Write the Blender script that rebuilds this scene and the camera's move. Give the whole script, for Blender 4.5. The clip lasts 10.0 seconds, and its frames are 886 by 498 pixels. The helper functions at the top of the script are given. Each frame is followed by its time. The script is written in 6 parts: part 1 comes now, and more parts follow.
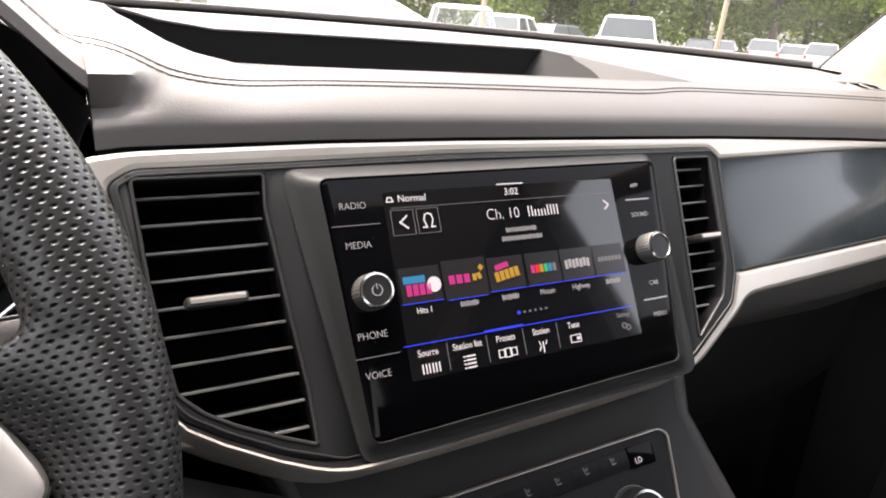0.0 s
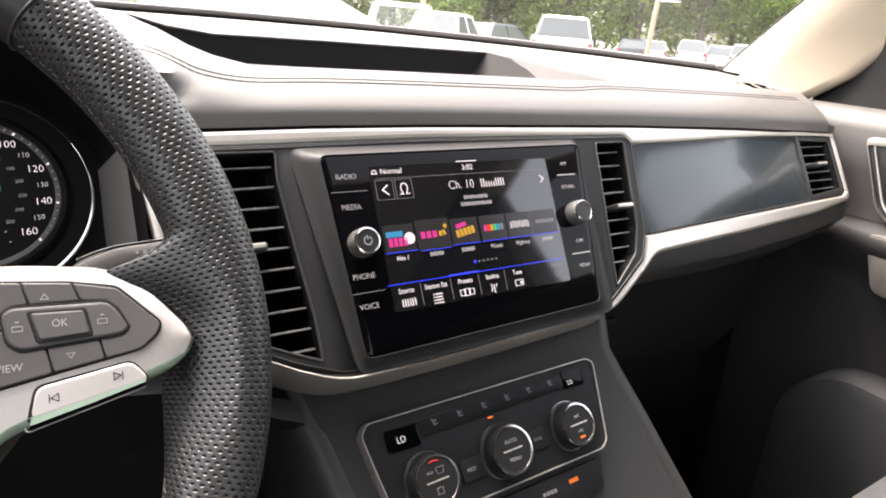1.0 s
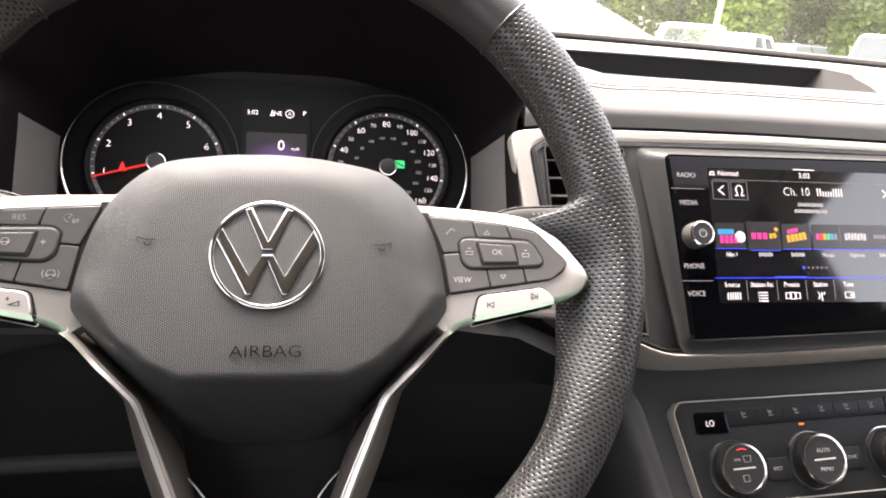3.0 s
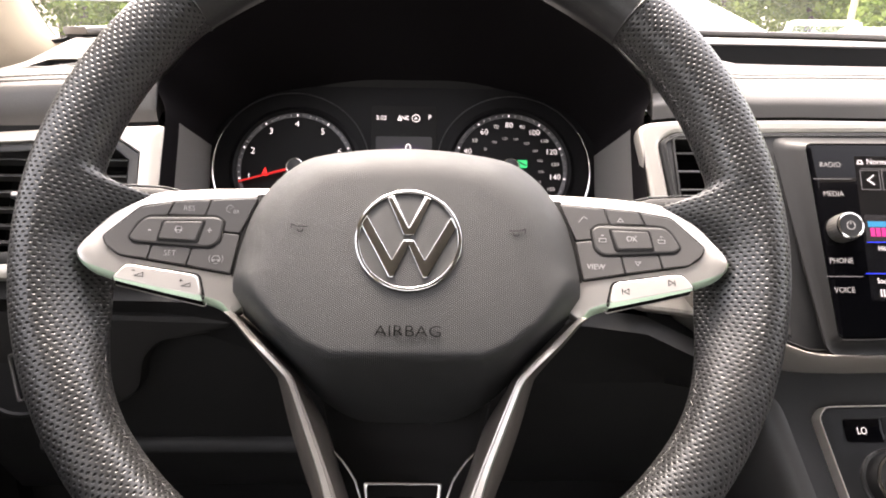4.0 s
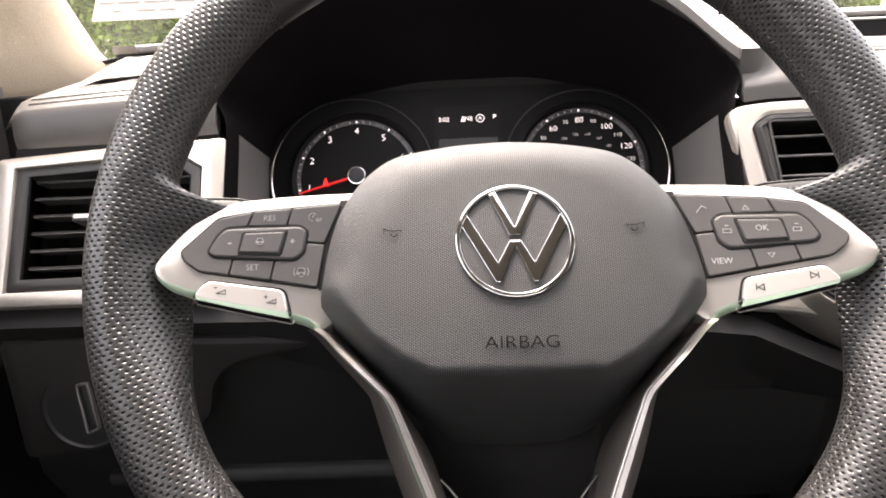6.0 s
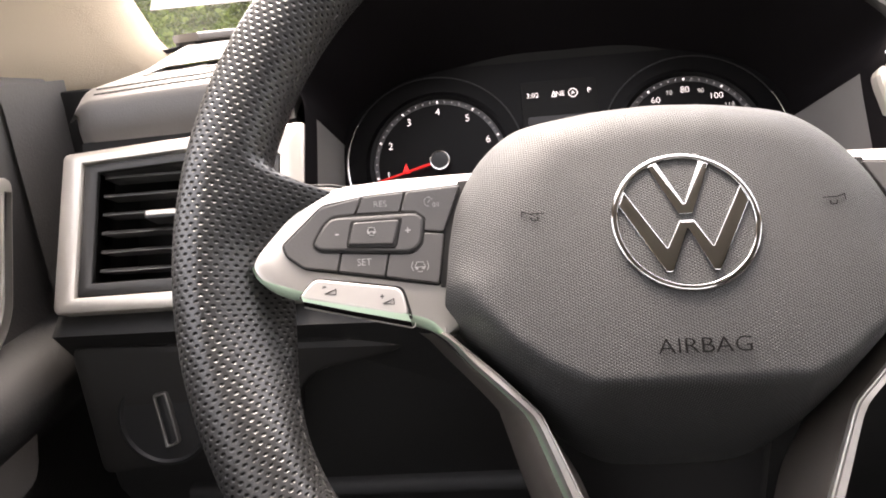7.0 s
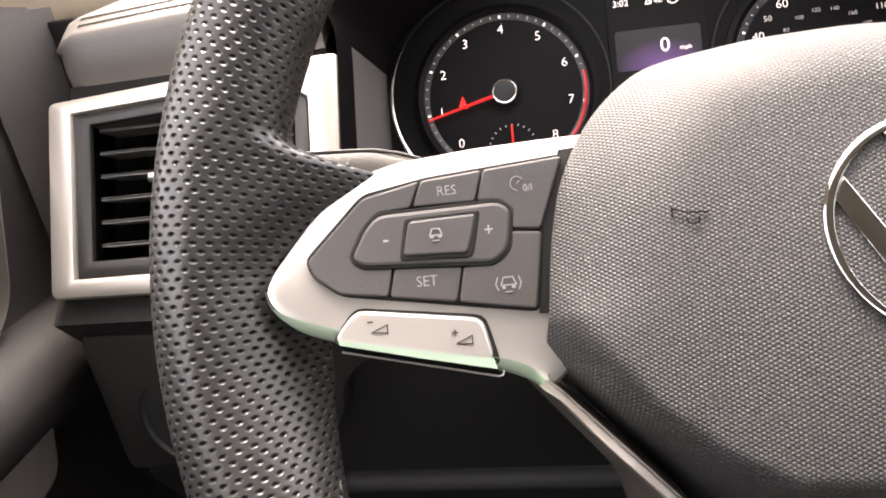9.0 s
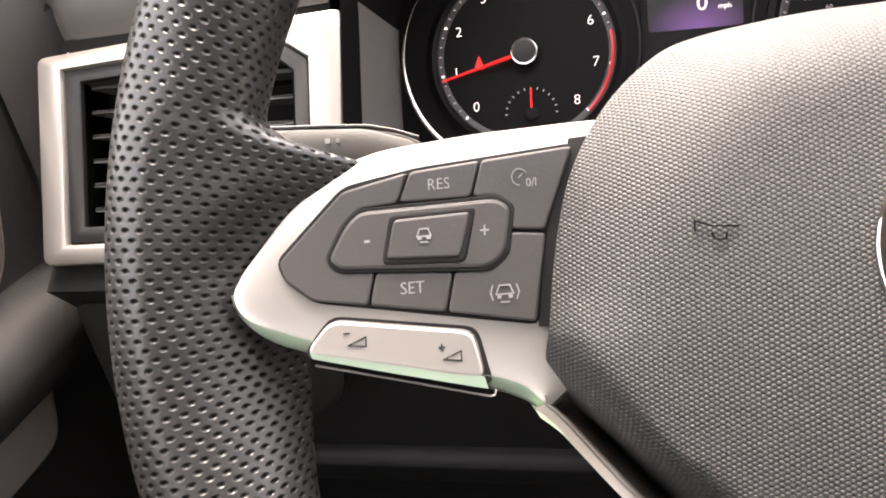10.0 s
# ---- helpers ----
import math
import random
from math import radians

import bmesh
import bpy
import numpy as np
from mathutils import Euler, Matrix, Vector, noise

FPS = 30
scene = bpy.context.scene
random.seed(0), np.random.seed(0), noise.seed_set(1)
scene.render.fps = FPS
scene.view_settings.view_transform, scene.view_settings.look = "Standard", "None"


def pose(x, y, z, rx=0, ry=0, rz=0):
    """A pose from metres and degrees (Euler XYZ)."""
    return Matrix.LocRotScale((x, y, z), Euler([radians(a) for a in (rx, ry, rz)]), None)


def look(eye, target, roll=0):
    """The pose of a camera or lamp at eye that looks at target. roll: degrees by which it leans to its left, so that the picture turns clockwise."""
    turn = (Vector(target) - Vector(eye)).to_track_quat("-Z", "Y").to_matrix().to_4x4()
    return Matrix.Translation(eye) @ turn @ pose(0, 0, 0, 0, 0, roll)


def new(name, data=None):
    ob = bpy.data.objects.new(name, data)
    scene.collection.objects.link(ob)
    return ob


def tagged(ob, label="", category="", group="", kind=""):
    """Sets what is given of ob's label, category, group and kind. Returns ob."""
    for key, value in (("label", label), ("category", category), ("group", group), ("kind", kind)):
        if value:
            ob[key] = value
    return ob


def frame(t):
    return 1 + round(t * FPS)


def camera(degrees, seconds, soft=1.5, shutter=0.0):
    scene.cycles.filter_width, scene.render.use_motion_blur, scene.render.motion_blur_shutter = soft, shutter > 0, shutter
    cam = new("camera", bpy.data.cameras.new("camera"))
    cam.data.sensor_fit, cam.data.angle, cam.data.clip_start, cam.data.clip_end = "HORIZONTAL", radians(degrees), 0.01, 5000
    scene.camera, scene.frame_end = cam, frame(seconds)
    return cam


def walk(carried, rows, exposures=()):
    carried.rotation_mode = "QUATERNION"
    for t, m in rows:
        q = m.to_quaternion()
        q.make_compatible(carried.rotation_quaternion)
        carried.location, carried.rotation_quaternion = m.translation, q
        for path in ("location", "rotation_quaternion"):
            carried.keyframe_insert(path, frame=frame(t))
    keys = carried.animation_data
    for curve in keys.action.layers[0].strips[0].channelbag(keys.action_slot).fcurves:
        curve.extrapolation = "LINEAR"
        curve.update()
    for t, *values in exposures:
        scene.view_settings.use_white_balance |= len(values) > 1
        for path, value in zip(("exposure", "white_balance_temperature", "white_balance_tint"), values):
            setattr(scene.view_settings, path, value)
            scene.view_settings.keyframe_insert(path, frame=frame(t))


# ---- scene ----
cam = camera(67.0, 10.0, soft=1.9)
PATH = [
    (0, (0.177, -0.168, 1.215), (1.126, 1.472, 0.575), 4.3),
    (0.5, (0.137, -0.206, 1.22), (1.216, 1.344, 0.562), 5.0),
    (1, (0.102, -0.255, 1.223), (1.197, 1.294, 0.59), 5.1),
    (1.5, (0.07, -0.281, 1.221), (1.05, 1.355, 0.62), 5.8),
    (2, (0.047, -0.281, 1.216), (0.868, 1.437, 0.603), 6.1),
    (2.5, (0.029, -0.291, 1.215), (0.677, 1.493, 0.584), 6.0),
    (3, (0.017, -0.303, 1.213), (0.422, 1.55, 0.578), 4.4),
    (4.5, (0.001, -0.315, 1.197), (0.029, 1.596, 0.607), 0.1),
    (5, (-0.001, -0.316, 1.196), (0.023, 1.6, 0.622), -0.4),
    (6.5, (-0.052, -0.256, 1.179), (-0.113, 1.66, 0.608), -4.1),
    (7, (-0.072, -0.235, 1.173), (-0.21, 1.673, 0.589), -5.2),
    (7.5, (-0.083, -0.211, 1.174), (-0.278, 1.679, 0.552), -6.5),
    (8, (-0.089, -0.185, 1.17), (-0.314, 1.686, 0.502), -7.4),
    (8.5, (-0.09, -0.162, 1.171), (-0.343, 1.677, 0.427), -7.7),
    (9, (-0.091, -0.143, 1.174), (-0.378, 1.661, 0.359), -8.1),
    (9.5, (-0.09, -0.128, 1.175), (-0.418, 1.634, 0.287), -7.9),
    (10, (-0.085, -0.117, 1.176), (-0.45, 1.609, 0.234), -7.8),
]
walk(cam, [(t, look(eye, target, roll)) for t, eye, target, roll in PATH], [(0.0, 2.45, 6900, 15), (1.0, 2.77, 6900, 14), (2.5, 3.27, 7000, 15), (3.2, 3.35, 7100, 16), (4.5, 3.3, 7200, 17), (6.5, 3.3, 7200, 17), (8.5, 3.6, 7400, 18), (10.0, 3.55, 7400, 18)])

# ---- light ----
world = bpy.data.worlds.new("sky")
scene.world = world
world.use_nodes = True
wn = world.node_tree.nodes
sky = wn.new("ShaderNodeTexSky")
sky.sky_type, sky.sun_disc = "NISHITA", False
sky.sun_elevation, sky.sun_rotation = radians(60), radians(-16)
sky.air_density, sky.dust_density = 1.2, 4.0
veil = wn.new("ShaderNodeHueSaturation")
veil.inputs["Saturation"].default_value = 0.35
world.node_tree.links.new(sky.outputs[0], veil.inputs["Color"])
world.node_tree.links.new(veil.outputs[0], wn["Background"].inputs[0])
wn["Background"].inputs[1].default_value = 0.15
sun = new("sun", bpy.data.lights.new("sun", "SUN"))
sun.data.energy, sun.data.angle, sun.data.color = 2.6, radians(35), (1.0, 0.95, 0.88)
sun.matrix_world = look((-4.0, 14.0, 26.0), (0, 0, 0))

# ---- materials ----
def nodes_of(name):
    m = bpy.data.materials.new(name)
    m.use_nodes = True
    nt = m.node_tree
    return m, nt, nt.nodes["Principled BSDF"]


def mat(name, col, rough=0.5, metal=0.0, grain=0.0, scale=900.0, vary=0.15, coat=0.0, wear=0.1, spec=0.5):
    """A surface with fine relief (grain, in mm) and colour and gloss that vary at two sizes."""
    m, nt, b = nodes_of(name)
    N, L = nt.nodes, nt.links
    tc = N.new("ShaderNodeTexCoord")
    big, fine = N.new("ShaderNodeTexNoise"), N.new("ShaderNodeTexNoise")
    big.inputs["Scale"].default_value, big.inputs["Detail"].default_value = 14.0, 4.0
    fine.inputs["Scale"].default_value, fine.inputs["Detail"].default_value = scale, 3.0
    L.new(tc.outputs["Object"], big.inputs["Vector"])
    L.new(tc.outputs["Object"], fine.inputs["Vector"])
    mix = N.new("ShaderNodeMix")
    mix.data_type = "RGBA"
    mix.inputs[6].default_value = (*[c * (1 - vary) for c in col], 1)
    mix.inputs[7].default_value = (*[min(1, c * (1 + vary)) for c in col], 1)
    L.new(big.outputs["Fac"], mix.inputs[0])
    L.new(mix.outputs[2], b.inputs["Base Color"])
    rr = N.new("ShaderNodeMapRange")
    rr.inputs["To Min"].default_value, rr.inputs["To Max"].default_value = max(0.02, rough - wear), min(1, rough + wear)
    L.new(big.outputs["Fac"], rr.inputs["Value"])
    L.new(rr.outputs[0], b.inputs["Roughness"])
    b.inputs["Metallic"].default_value = metal
    b.inputs["Coat Weight"].default_value, b.inputs["Coat Roughness"].default_value = coat, 0.05
    b.inputs["Specular IOR Level"].default_value = spec
    if grain:
        bump = N.new("ShaderNodeBump")
        bump.inputs["Strength"].default_value, bump.inputs["Distance"].default_value = 0.6, grain / 1000
        L.new(fine.outputs["Fac"], bump.inputs["Height"])
        L.new(bump.outputs[0], b.inputs["Normal"])
    return m


def dots(name, col, pit, rough, cell, radius, depth, uv=True, holes=True, stretch=(1.0, 1.0), spec=0.5):
    """A surface with a staggered grid of small pits (or of small bumps)."""
    m, nt, b = nodes_of(name)
    N, L = nt.nodes, nt.links
    tc = N.new("ShaderNodeTexCoord")
    src = tc.outputs["UV" if uv else "Object"]

    def vm(op, a, val=None):
        n = N.new("ShaderNodeVectorMath")
        n.operation = op
        L.new(a, n.inputs[0])
        if val is not None:
            n.inputs[1].default_value = val
        return n.outputs["Value" if op == "LENGTH" else "Vector"]

    flat = vm("MULTIPLY", src, (1 / cell[0], 1 / cell[1], 0))
    ds = []
    for shift in (0.0, 0.5):
        q = vm("FRACTION", vm("ADD", flat, (shift, shift, 0)))
        q = vm("SUBTRACT", q, (0.5, 0.5, 0))
        ds.append(vm("LENGTH", vm("MULTIPLY", q, (cell[0] * stretch[0], cell[1] * stretch[1], 0))))
    mn = N.new("ShaderNodeMath")
    mn.operation = "MINIMUM"
    L.new(ds[0], mn.inputs[0]), L.new(ds[1], mn.inputs[1])
    r = N.new("ShaderNodeMapRange")
    r.interpolation_type = "SMOOTHSTEP"
    r.inputs["From Min"].default_value, r.inputs["From Max"].default_value = radius * (0.12 if holes else 0.45), radius
    L.new(mn.outputs[0], r.inputs["Value"])
    noi = N.new("ShaderNodeTexNoise")
    noi.inputs["Scale"].default_value, noi.inputs["Detail"].default_value = 60.0, 5.0
    L.new(tc.outputs["Object"], noi.inputs["Vector"])
    tone = N.new("ShaderNodeMix")
    tone.data_type = "RGBA"
    tone.inputs[6].default_value = (*[c * 0.8 for c in col], 1)
    tone.inputs[7].default_value = (*[c * 1.2 for c in col], 1)
    L.new(noi.outputs["Fac"], tone.inputs[0])
    mix = N.new("ShaderNodeMix")
    mix.data_type = "RGBA"
    mix.inputs[6].default_value = (*pit, 1)
    L.new(tone.outputs[2], mix.inputs[7])
    L.new(r.outputs[0], mix.inputs[0])
    L.new(mix.outputs[2], b.inputs["Base Color"])
    rr = N.new("ShaderNodeMapRange")
    rr.inputs["To Min"].default_value, rr.inputs["To Max"].default_value = rough - 0.08, rough + 0.08
    L.new(noi.outputs["Fac"], rr.inputs["Value"])
    L.new(rr.outputs[0], b.inputs["Roughness"])
    gl = N.new("ShaderNodeMapRange")
    gl.inputs["To Min"].default_value, gl.inputs["To Max"].default_value = (0.0 if holes else spec), spec
    L.new(r.outputs[0], gl.inputs["Value"])
    L.new(gl.outputs[0], b.inputs["Specular IOR Level"])
    bump = N.new("ShaderNodeBump")
    bump.inputs["Strength"].default_value, bump.inputs["Distance"].default_value = 0.9, depth
    bump.invert = not holes
    L.new(r.outputs[0], bump.inputs["Height"])
    fine = N.new("ShaderNodeTexNoise")
    fine.inputs["Scale"].default_value = 700.0
    L.new(tc.outputs["Object"], fine.inputs["Vector"])
    b2 = N.new("ShaderNodeBump")
    b2.inputs["Strength"].default_value, b2.inputs["Distance"].default_value = 0.35, 0.00025
    L.new(fine.outputs["Fac"], b2.inputs["Height"])
    L.new(bump.outputs[0], b2.inputs["Normal"])
    L.new(b2.outputs[0], b.inputs["Normal"])
    return m


LAMP = 0.22


def glow(name, col, power):
    m, nt, b = nodes_of(name)
    b.inputs["Base Color"].default_value = (0.01, 0.01, 0.01, 1)
    b.inputs["Emission Color"].default_value = (*col, 1)
    b.inputs["Emission Strength"].default_value = power * LAMP
    b.inputs["Roughness"].default_value = 0.2
    return m


LEATHER_PERF = dots("perforated leather", (0.0265, 0.0262, 0.0264), (0.004, 0.004, 0.004), 0.34, (0.0040, 0.0046), 0.00112, 0.00042, stretch=(0.76, 1.22), spec=0.62)
LEATHER = mat("smooth black leather", (0.020, 0.020, 0.0205), 0.45, grain=0.3, scale=600)
PAD_COVER = dots("pebbled airbag plastic", (0.0198, 0.0201, 0.0203), (0.0352, 0.0353, 0.0352), 0.60, (0.0019, 0.0011), 0.00052, 0.0002, uv=False, holes=False)
SILVER = mat("satin silver paint", (0.60, 0.558, 0.505), 0.36, metal=0.68, vary=0.04, wear=0.05)
SPOKE = mat("satin silver spoke paint", (0.50, 0.475, 0.448), 0.34, metal=0.72, vary=0.04, wear=0.05)
CHROME = mat("polished chrome", (0.62, 0.61, 0.60), 0.16, metal=1.0, vary=0.03, wear=0.04)
BADGE = mat("polished badge chrome", (0.49, 0.485, 0.48), 0.09, metal=1.0, vary=0.03, wear=0.03)
BEZEL = mat("grey satin bezel plastic", (0.034, 0.033, 0.032), 0.45, grain=0.2, scale=700)
INSERT = mat("beige grey door insert", (0.13, 0.117, 0.105), 0.7, grain=0.3, vary=0.06)
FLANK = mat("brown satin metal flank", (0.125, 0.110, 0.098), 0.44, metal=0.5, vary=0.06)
# pale green stands in for something green mirrored in the silver edges
MINT_REFLECTION = mat("silver edge, pale green reflection painted in", (0.44, 0.56, 0.43), 0.36, metal=0.45, vary=0.05)
DASH = mat("grained soft dash skin", (0.120, 0.112, 0.106), 0.44, grain=0.22, scale=800, vary=0.05)
GREY = mat("dark grey grained plastic", (0.0300, 0.0300, 0.0306), 0.62, grain=0.15, scale=1100, spec=0.3)
FRAME = mat("dark grey surround plastic", (0.0215, 0.0212, 0.0215), 0.55, grain=0.15, scale=1100, spec=0.25)
CLIMATE = mat("black climate panel plastic", (0.0160, 0.0163, 0.0170), 0.5, grain=0.15, scale=900, spec=0.12)
KEYPLASTIC = mat("gloss black key strip", (0.013, 0.0134, 0.0142), 0.32, spec=0.12)
KNOB = mat("black knob plastic", (0.015, 0.015, 0.0154), 0.45, spec=0.15)
BLACK = mat("black satin plastic", (0.012, 0.012, 0.013), 0.45, grain=0.2, scale=700)
DEEP = mat("matt black plastic", (0.011, 0.0105, 0.0105), 0.75, spec=0.2)
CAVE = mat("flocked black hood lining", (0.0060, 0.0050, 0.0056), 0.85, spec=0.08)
DIALFACE = mat("matt black dial face", (0.0035, 0.0032, 0.0036), 0.5, spec=0.15)
ARMREST = mat("dark grey armrest skin", (0.026, 0.0245, 0.0235), 0.6, grain=0.4, scale=600, spec=0.3)
STALK = mat("dark grey stalk plastic", (0.040, 0.038, 0.036), 0.42, grain=0.1, vary=0.06)
BOLSTER = mat("dark grey bolster plastic", (0.020, 0.019, 0.0185), 0.6, grain=0.15, scale=900, spec=0.3)
GLOVE = mat("black glove box plastic", (0.016, 0.0157, 0.0157), 0.6, grain=0.15, scale=900, spec=0.28)
TICKRING = mat("dark grey scale ring", (0.05, 0.048, 0.05), 0.4, vary=0.1)
GLASSY = mat("gloss black screen glass", (0.002, 0.002, 0.0026), 0.06, vary=0.02, wear=0.02, spec=0.12)
BUTTON = mat("dark grey button plastic", (0.047, 0.0440, 0.0425), 0.48, grain=0.1, scale=900, vary=0.06)
DECOR = mat("blue-grey gloss decor panel", (0.036, 0.046, 0.051), 0.22, coat=0.28, vary=0.05, wear=0.03)
CREAM = mat("cream fabric lining", (0.36, 0.30, 0.225), 0.85, grain=0.6, scale=900, vary=0.05)
LINING = mat("grey brown door lining", (0.055, 0.051, 0.048), 0.6, grain=0.5, scale=500, vary=0.08)
HEAD = mat("pale grey headlining", (0.30, 0.275, 0.24), 0.9, grain=0.5)
SHROUD = mat("warm grey cluster shroud", (0.16, 0.150, 0.142), 0.45, grain=0.2)
PAPER = mat("white paper", (0.17, 0.165, 0.155), 0.8, vary=0.03)
SEAMDARK = mat("dark sewn seam", (0.045, 0.042, 0.040), 0.8)
THREAD = mat("grey thread", (0.07, 0.066, 0.062), 0.8)
SEWING = mat("pale grey thread", (0.13, 0.125, 0.12), 0.8)
SEAT = mat("dark grey seat fabric", (0.05, 0.05, 0.052), 0.8, grain=0.8, scale=500)
ASPHALT = mat("grey asphalt", (0.09, 0.09, 0.088), 0.9, grain=4, scale=60)
MARK = mat("pale grey printed mark", (0.26, 0.256, 0.252), 0.6)
FAINT = mat("dim grey printed mark", (0.20, 0.195, 0.19), 0.6)
INK = mat("dark printed mark", (0.02, 0.02, 0.02), 0.6)
LIT = glow("white display light", (1.0, 0.93, 0.97), 0.80)
MID = glow("soft grey display light", (0.9, 0.86, 0.88), 0.45)
DIM = glow("dim grey display light", (0.8, 0.75, 0.8), 0.22)
BLUE = glow("blue display light", (0.03, 0.06, 1.0), 0.9)
DARKRED = glow("dim red scale light", (0.85, 0.03, 0.04), 0.30)
RED = glow("red needle light", (1.0, 0.03, 0.03), 0.8)
NEEDLE = glow("dim red needle light", (0.95, 0.03, 0.03), 0.42)
GREEN = glow("green warning light", (0.02, 0.75, 0.25), 0.6)
AMBER = glow("amber indicator light", (1.0, 0.22, 0.03), 0.7)
PINK = glow("magenta display light", (1.0, 0.06, 0.40), 0.55)
CYAN = glow("cyan display light", (0.05, 0.45, 0.85), 0.5)
YELLOW = glow("yellow display light", (1.0, 0.55, 0.06), 0.5)
VIOLET, vnt, vb = nodes_of("violet display light")
vtc, vmp, vgr, vsc = (vnt.nodes.new(k) for k in ("ShaderNodeTexCoord", "ShaderNodeMapping", "ShaderNodeTexGradient", "ShaderNodeMath"))
vgr.gradient_type, vsc.operation = "SPHERICAL", "MULTIPLY"
vmp.inputs["Location"].default_value, vmp.inputs["Scale"].default_value = (0.20, -3.7, 0), (34, 55, 0)
vsc.inputs[1].default_value = 0.30 * LAMP
vb.inputs["Base Color"].default_value, vb.inputs["Roughness"].default_value = (0.01, 0.01, 0.012, 1), 0.3
vb.inputs["Emission Color"].default_value = (0.30, 0.13, 0.50, 1)
vnt.links.new(vtc.outputs["Object"], vmp.inputs["Vector"])
vnt.links.new(vmp.outputs[0], vgr.inputs["Vector"])
vnt.links.new(vgr.outputs["Fac"], vsc.inputs[0])
vnt.links.new(vsc.outputs[0], vb.inputs["Emission Strength"])
TILE = glow("dark grey display tile", (0.05, 0.045, 0.05), 0.3)

# ---- building helpers ----
# the wheel's plane: u to the right, v up along the tilted face, n towards the driver
TIP = radians(28.85)
WM = Matrix(((1, 0, 0, 0), (0, math.sin(TIP), -math.cos(TIP), 0.0172), (0, math.cos(TIP), math.sin(TIP), 1.0985), (0, 0, 0, 1)))
AC = radians(38)
AM = Matrix(((1, 0, 0, 0), (0, math.sin(AC), -math.cos(AC), 0.075), (0, math.cos(AC), math.sin(AC), 0.888), (0, 0, 0, 1)))
ID = Matrix.Identity(4)
BASE = {}


def thing(name, at, label, category, frm=WM, group="", kind=""):
    ob = new(name)
    ob.empty_display_size = 0.01
    ob.matrix_world = frm @ Matrix.Translation(at)
    BASE[ob] = Vector(at)
    return tagged(ob, label, category, group, kind)


def mesh_of(bm, name, material, base):
    bmesh.ops.remove_doubles(bm, verts=bm.verts, dist=1e-6)
    bmesh.ops.recalc_face_normals(bm, faces=bm.faces)
    bmesh.ops.translate(bm, vec=-base, verts=bm.verts)
    for f in bm.faces:
        f.smooth = True
    me = bpy.data.meshes.new(name)
    bm.to_mesh(me)
    bm.free()
    me.set_sharp_from_angle(angle=radians(38))
    me.materials.append(material)
    return me


def part(name, bm, material, parent, label="", kind=""):
    ob = new(name, mesh_of(bm, name, material, BASE[parent]))
    ob.parent = parent
    BASE[ob] = BASE[parent]
    return tagged(ob, label, kind=kind)


def solid(name, bm, material, label, category, at=(0, 0, 0), frm=WM, group="", kind=""):
    ob = new(name, mesh_of(bm, name, material, Vector(at)))
    ob.matrix_world = frm @ Matrix.Translation(at)
    BASE[ob] = Vector(at)
    return tagged(ob, label, category, group, kind)


def area(p):
    return sum(p[i - 1][0] * p[i][1] - p[i][0] * p[i - 1][1] for i in range(len(p))) / 2


def ccw(p):
    return list(p) if area(p) > 0 else list(p)[::-1]


def inset(p, d):
    """A counterclockwise outline moved inwards by d."""
    out, k = [], len(p)
    for i in range(k):
        a, b, c = Vector(p[i - 1]), Vector(p[i]), Vector(p[(i + 1) % k])
        e, g = (b - a).normalized(), (c - b).normalized()
        n1, n2 = Vector((-e.y, e.x)), Vector((-g.y, g.x))
        m = n1 + n2
        q = m / max(0.35, m.dot(n1)) if m.length > 1e-6 else n1
        out.append(tuple(b + q * d))
    return out


def rnd(p, r, k=4):
    """An outline with its corners rounded by about r."""
    out, c = [], len(p)
    for i in range(c):
        a, b, d = Vector(p[i - 1][:2]), Vector(p[i][:2]), Vector(p[(i + 1) % c][:2])
        e, g = a - b, d - b
        rr = min(r, e.length * 0.45, g.length * 0.45)
        s, t = b + e.normalized() * rr, b + g.normalized() * rr
        for j in range(k + 1):
            w = j / k
            out.append(tuple(s * (1 - w) ** 2 + b * 2 * w * (1 - w) + t * w ** 2))
    return out


def rect(cu, cv, w, h, r=0.0, k=3):
    p = [(cu - w / 2, cv - h / 2), (cu + w / 2, cv - h / 2), (cu + w / 2, cv + h / 2), (cu - w / 2, cv + h / 2)]
    return rnd(p, r, k) if r else p


def plate(outer, n0, n1, ch=0.0, holes=(), bm=None, lift=None):
    """An outline extruded from n0 to n1, with holes and a rounded front edge; lift(u, v) adds to n."""
    bm = bm or bmesh.new()
    lift = lift or (lambda u, v: 0.0)
    tops, bots = [], []
    for k, loop in enumerate([outer, *holes]):
        p = ccw(loop)
        s = 1 if k == 0 else -1
        steps = [(0, n0), (0, n1)] if not ch else [(0, n0), (0, n1 - ch), (ch * 0.3 * s, n1 - ch * 0.3), (ch * s, n1)]
        rows = []
        for d, n in steps:
            q = inset(p, d) if d else p
            rows.append([bm.verts.new((u, v, n + lift(u, v))) for u, v in q])
        m = len(p)
        for a, b in zip(rows, rows[1:]):
            for i in range(m):
                bm.faces.new((a[i - 1], a[i], b[i], b[i - 1]))
        tops += [bm.edges.get((rows[-1][i - 1], rows[-1][i])) for i in range(m)]
        bots += [bm.edges.get((rows[0][i - 1], rows[0][i])) for i in range(m)]
    bmesh.ops.triangle_fill(bm, use_beauty=True, use_dissolve=False, edges=tops)
    bmesh.ops.triangle_fill(bm, use_beauty=True, use_dissolve=False, edges=bots)
    return bm


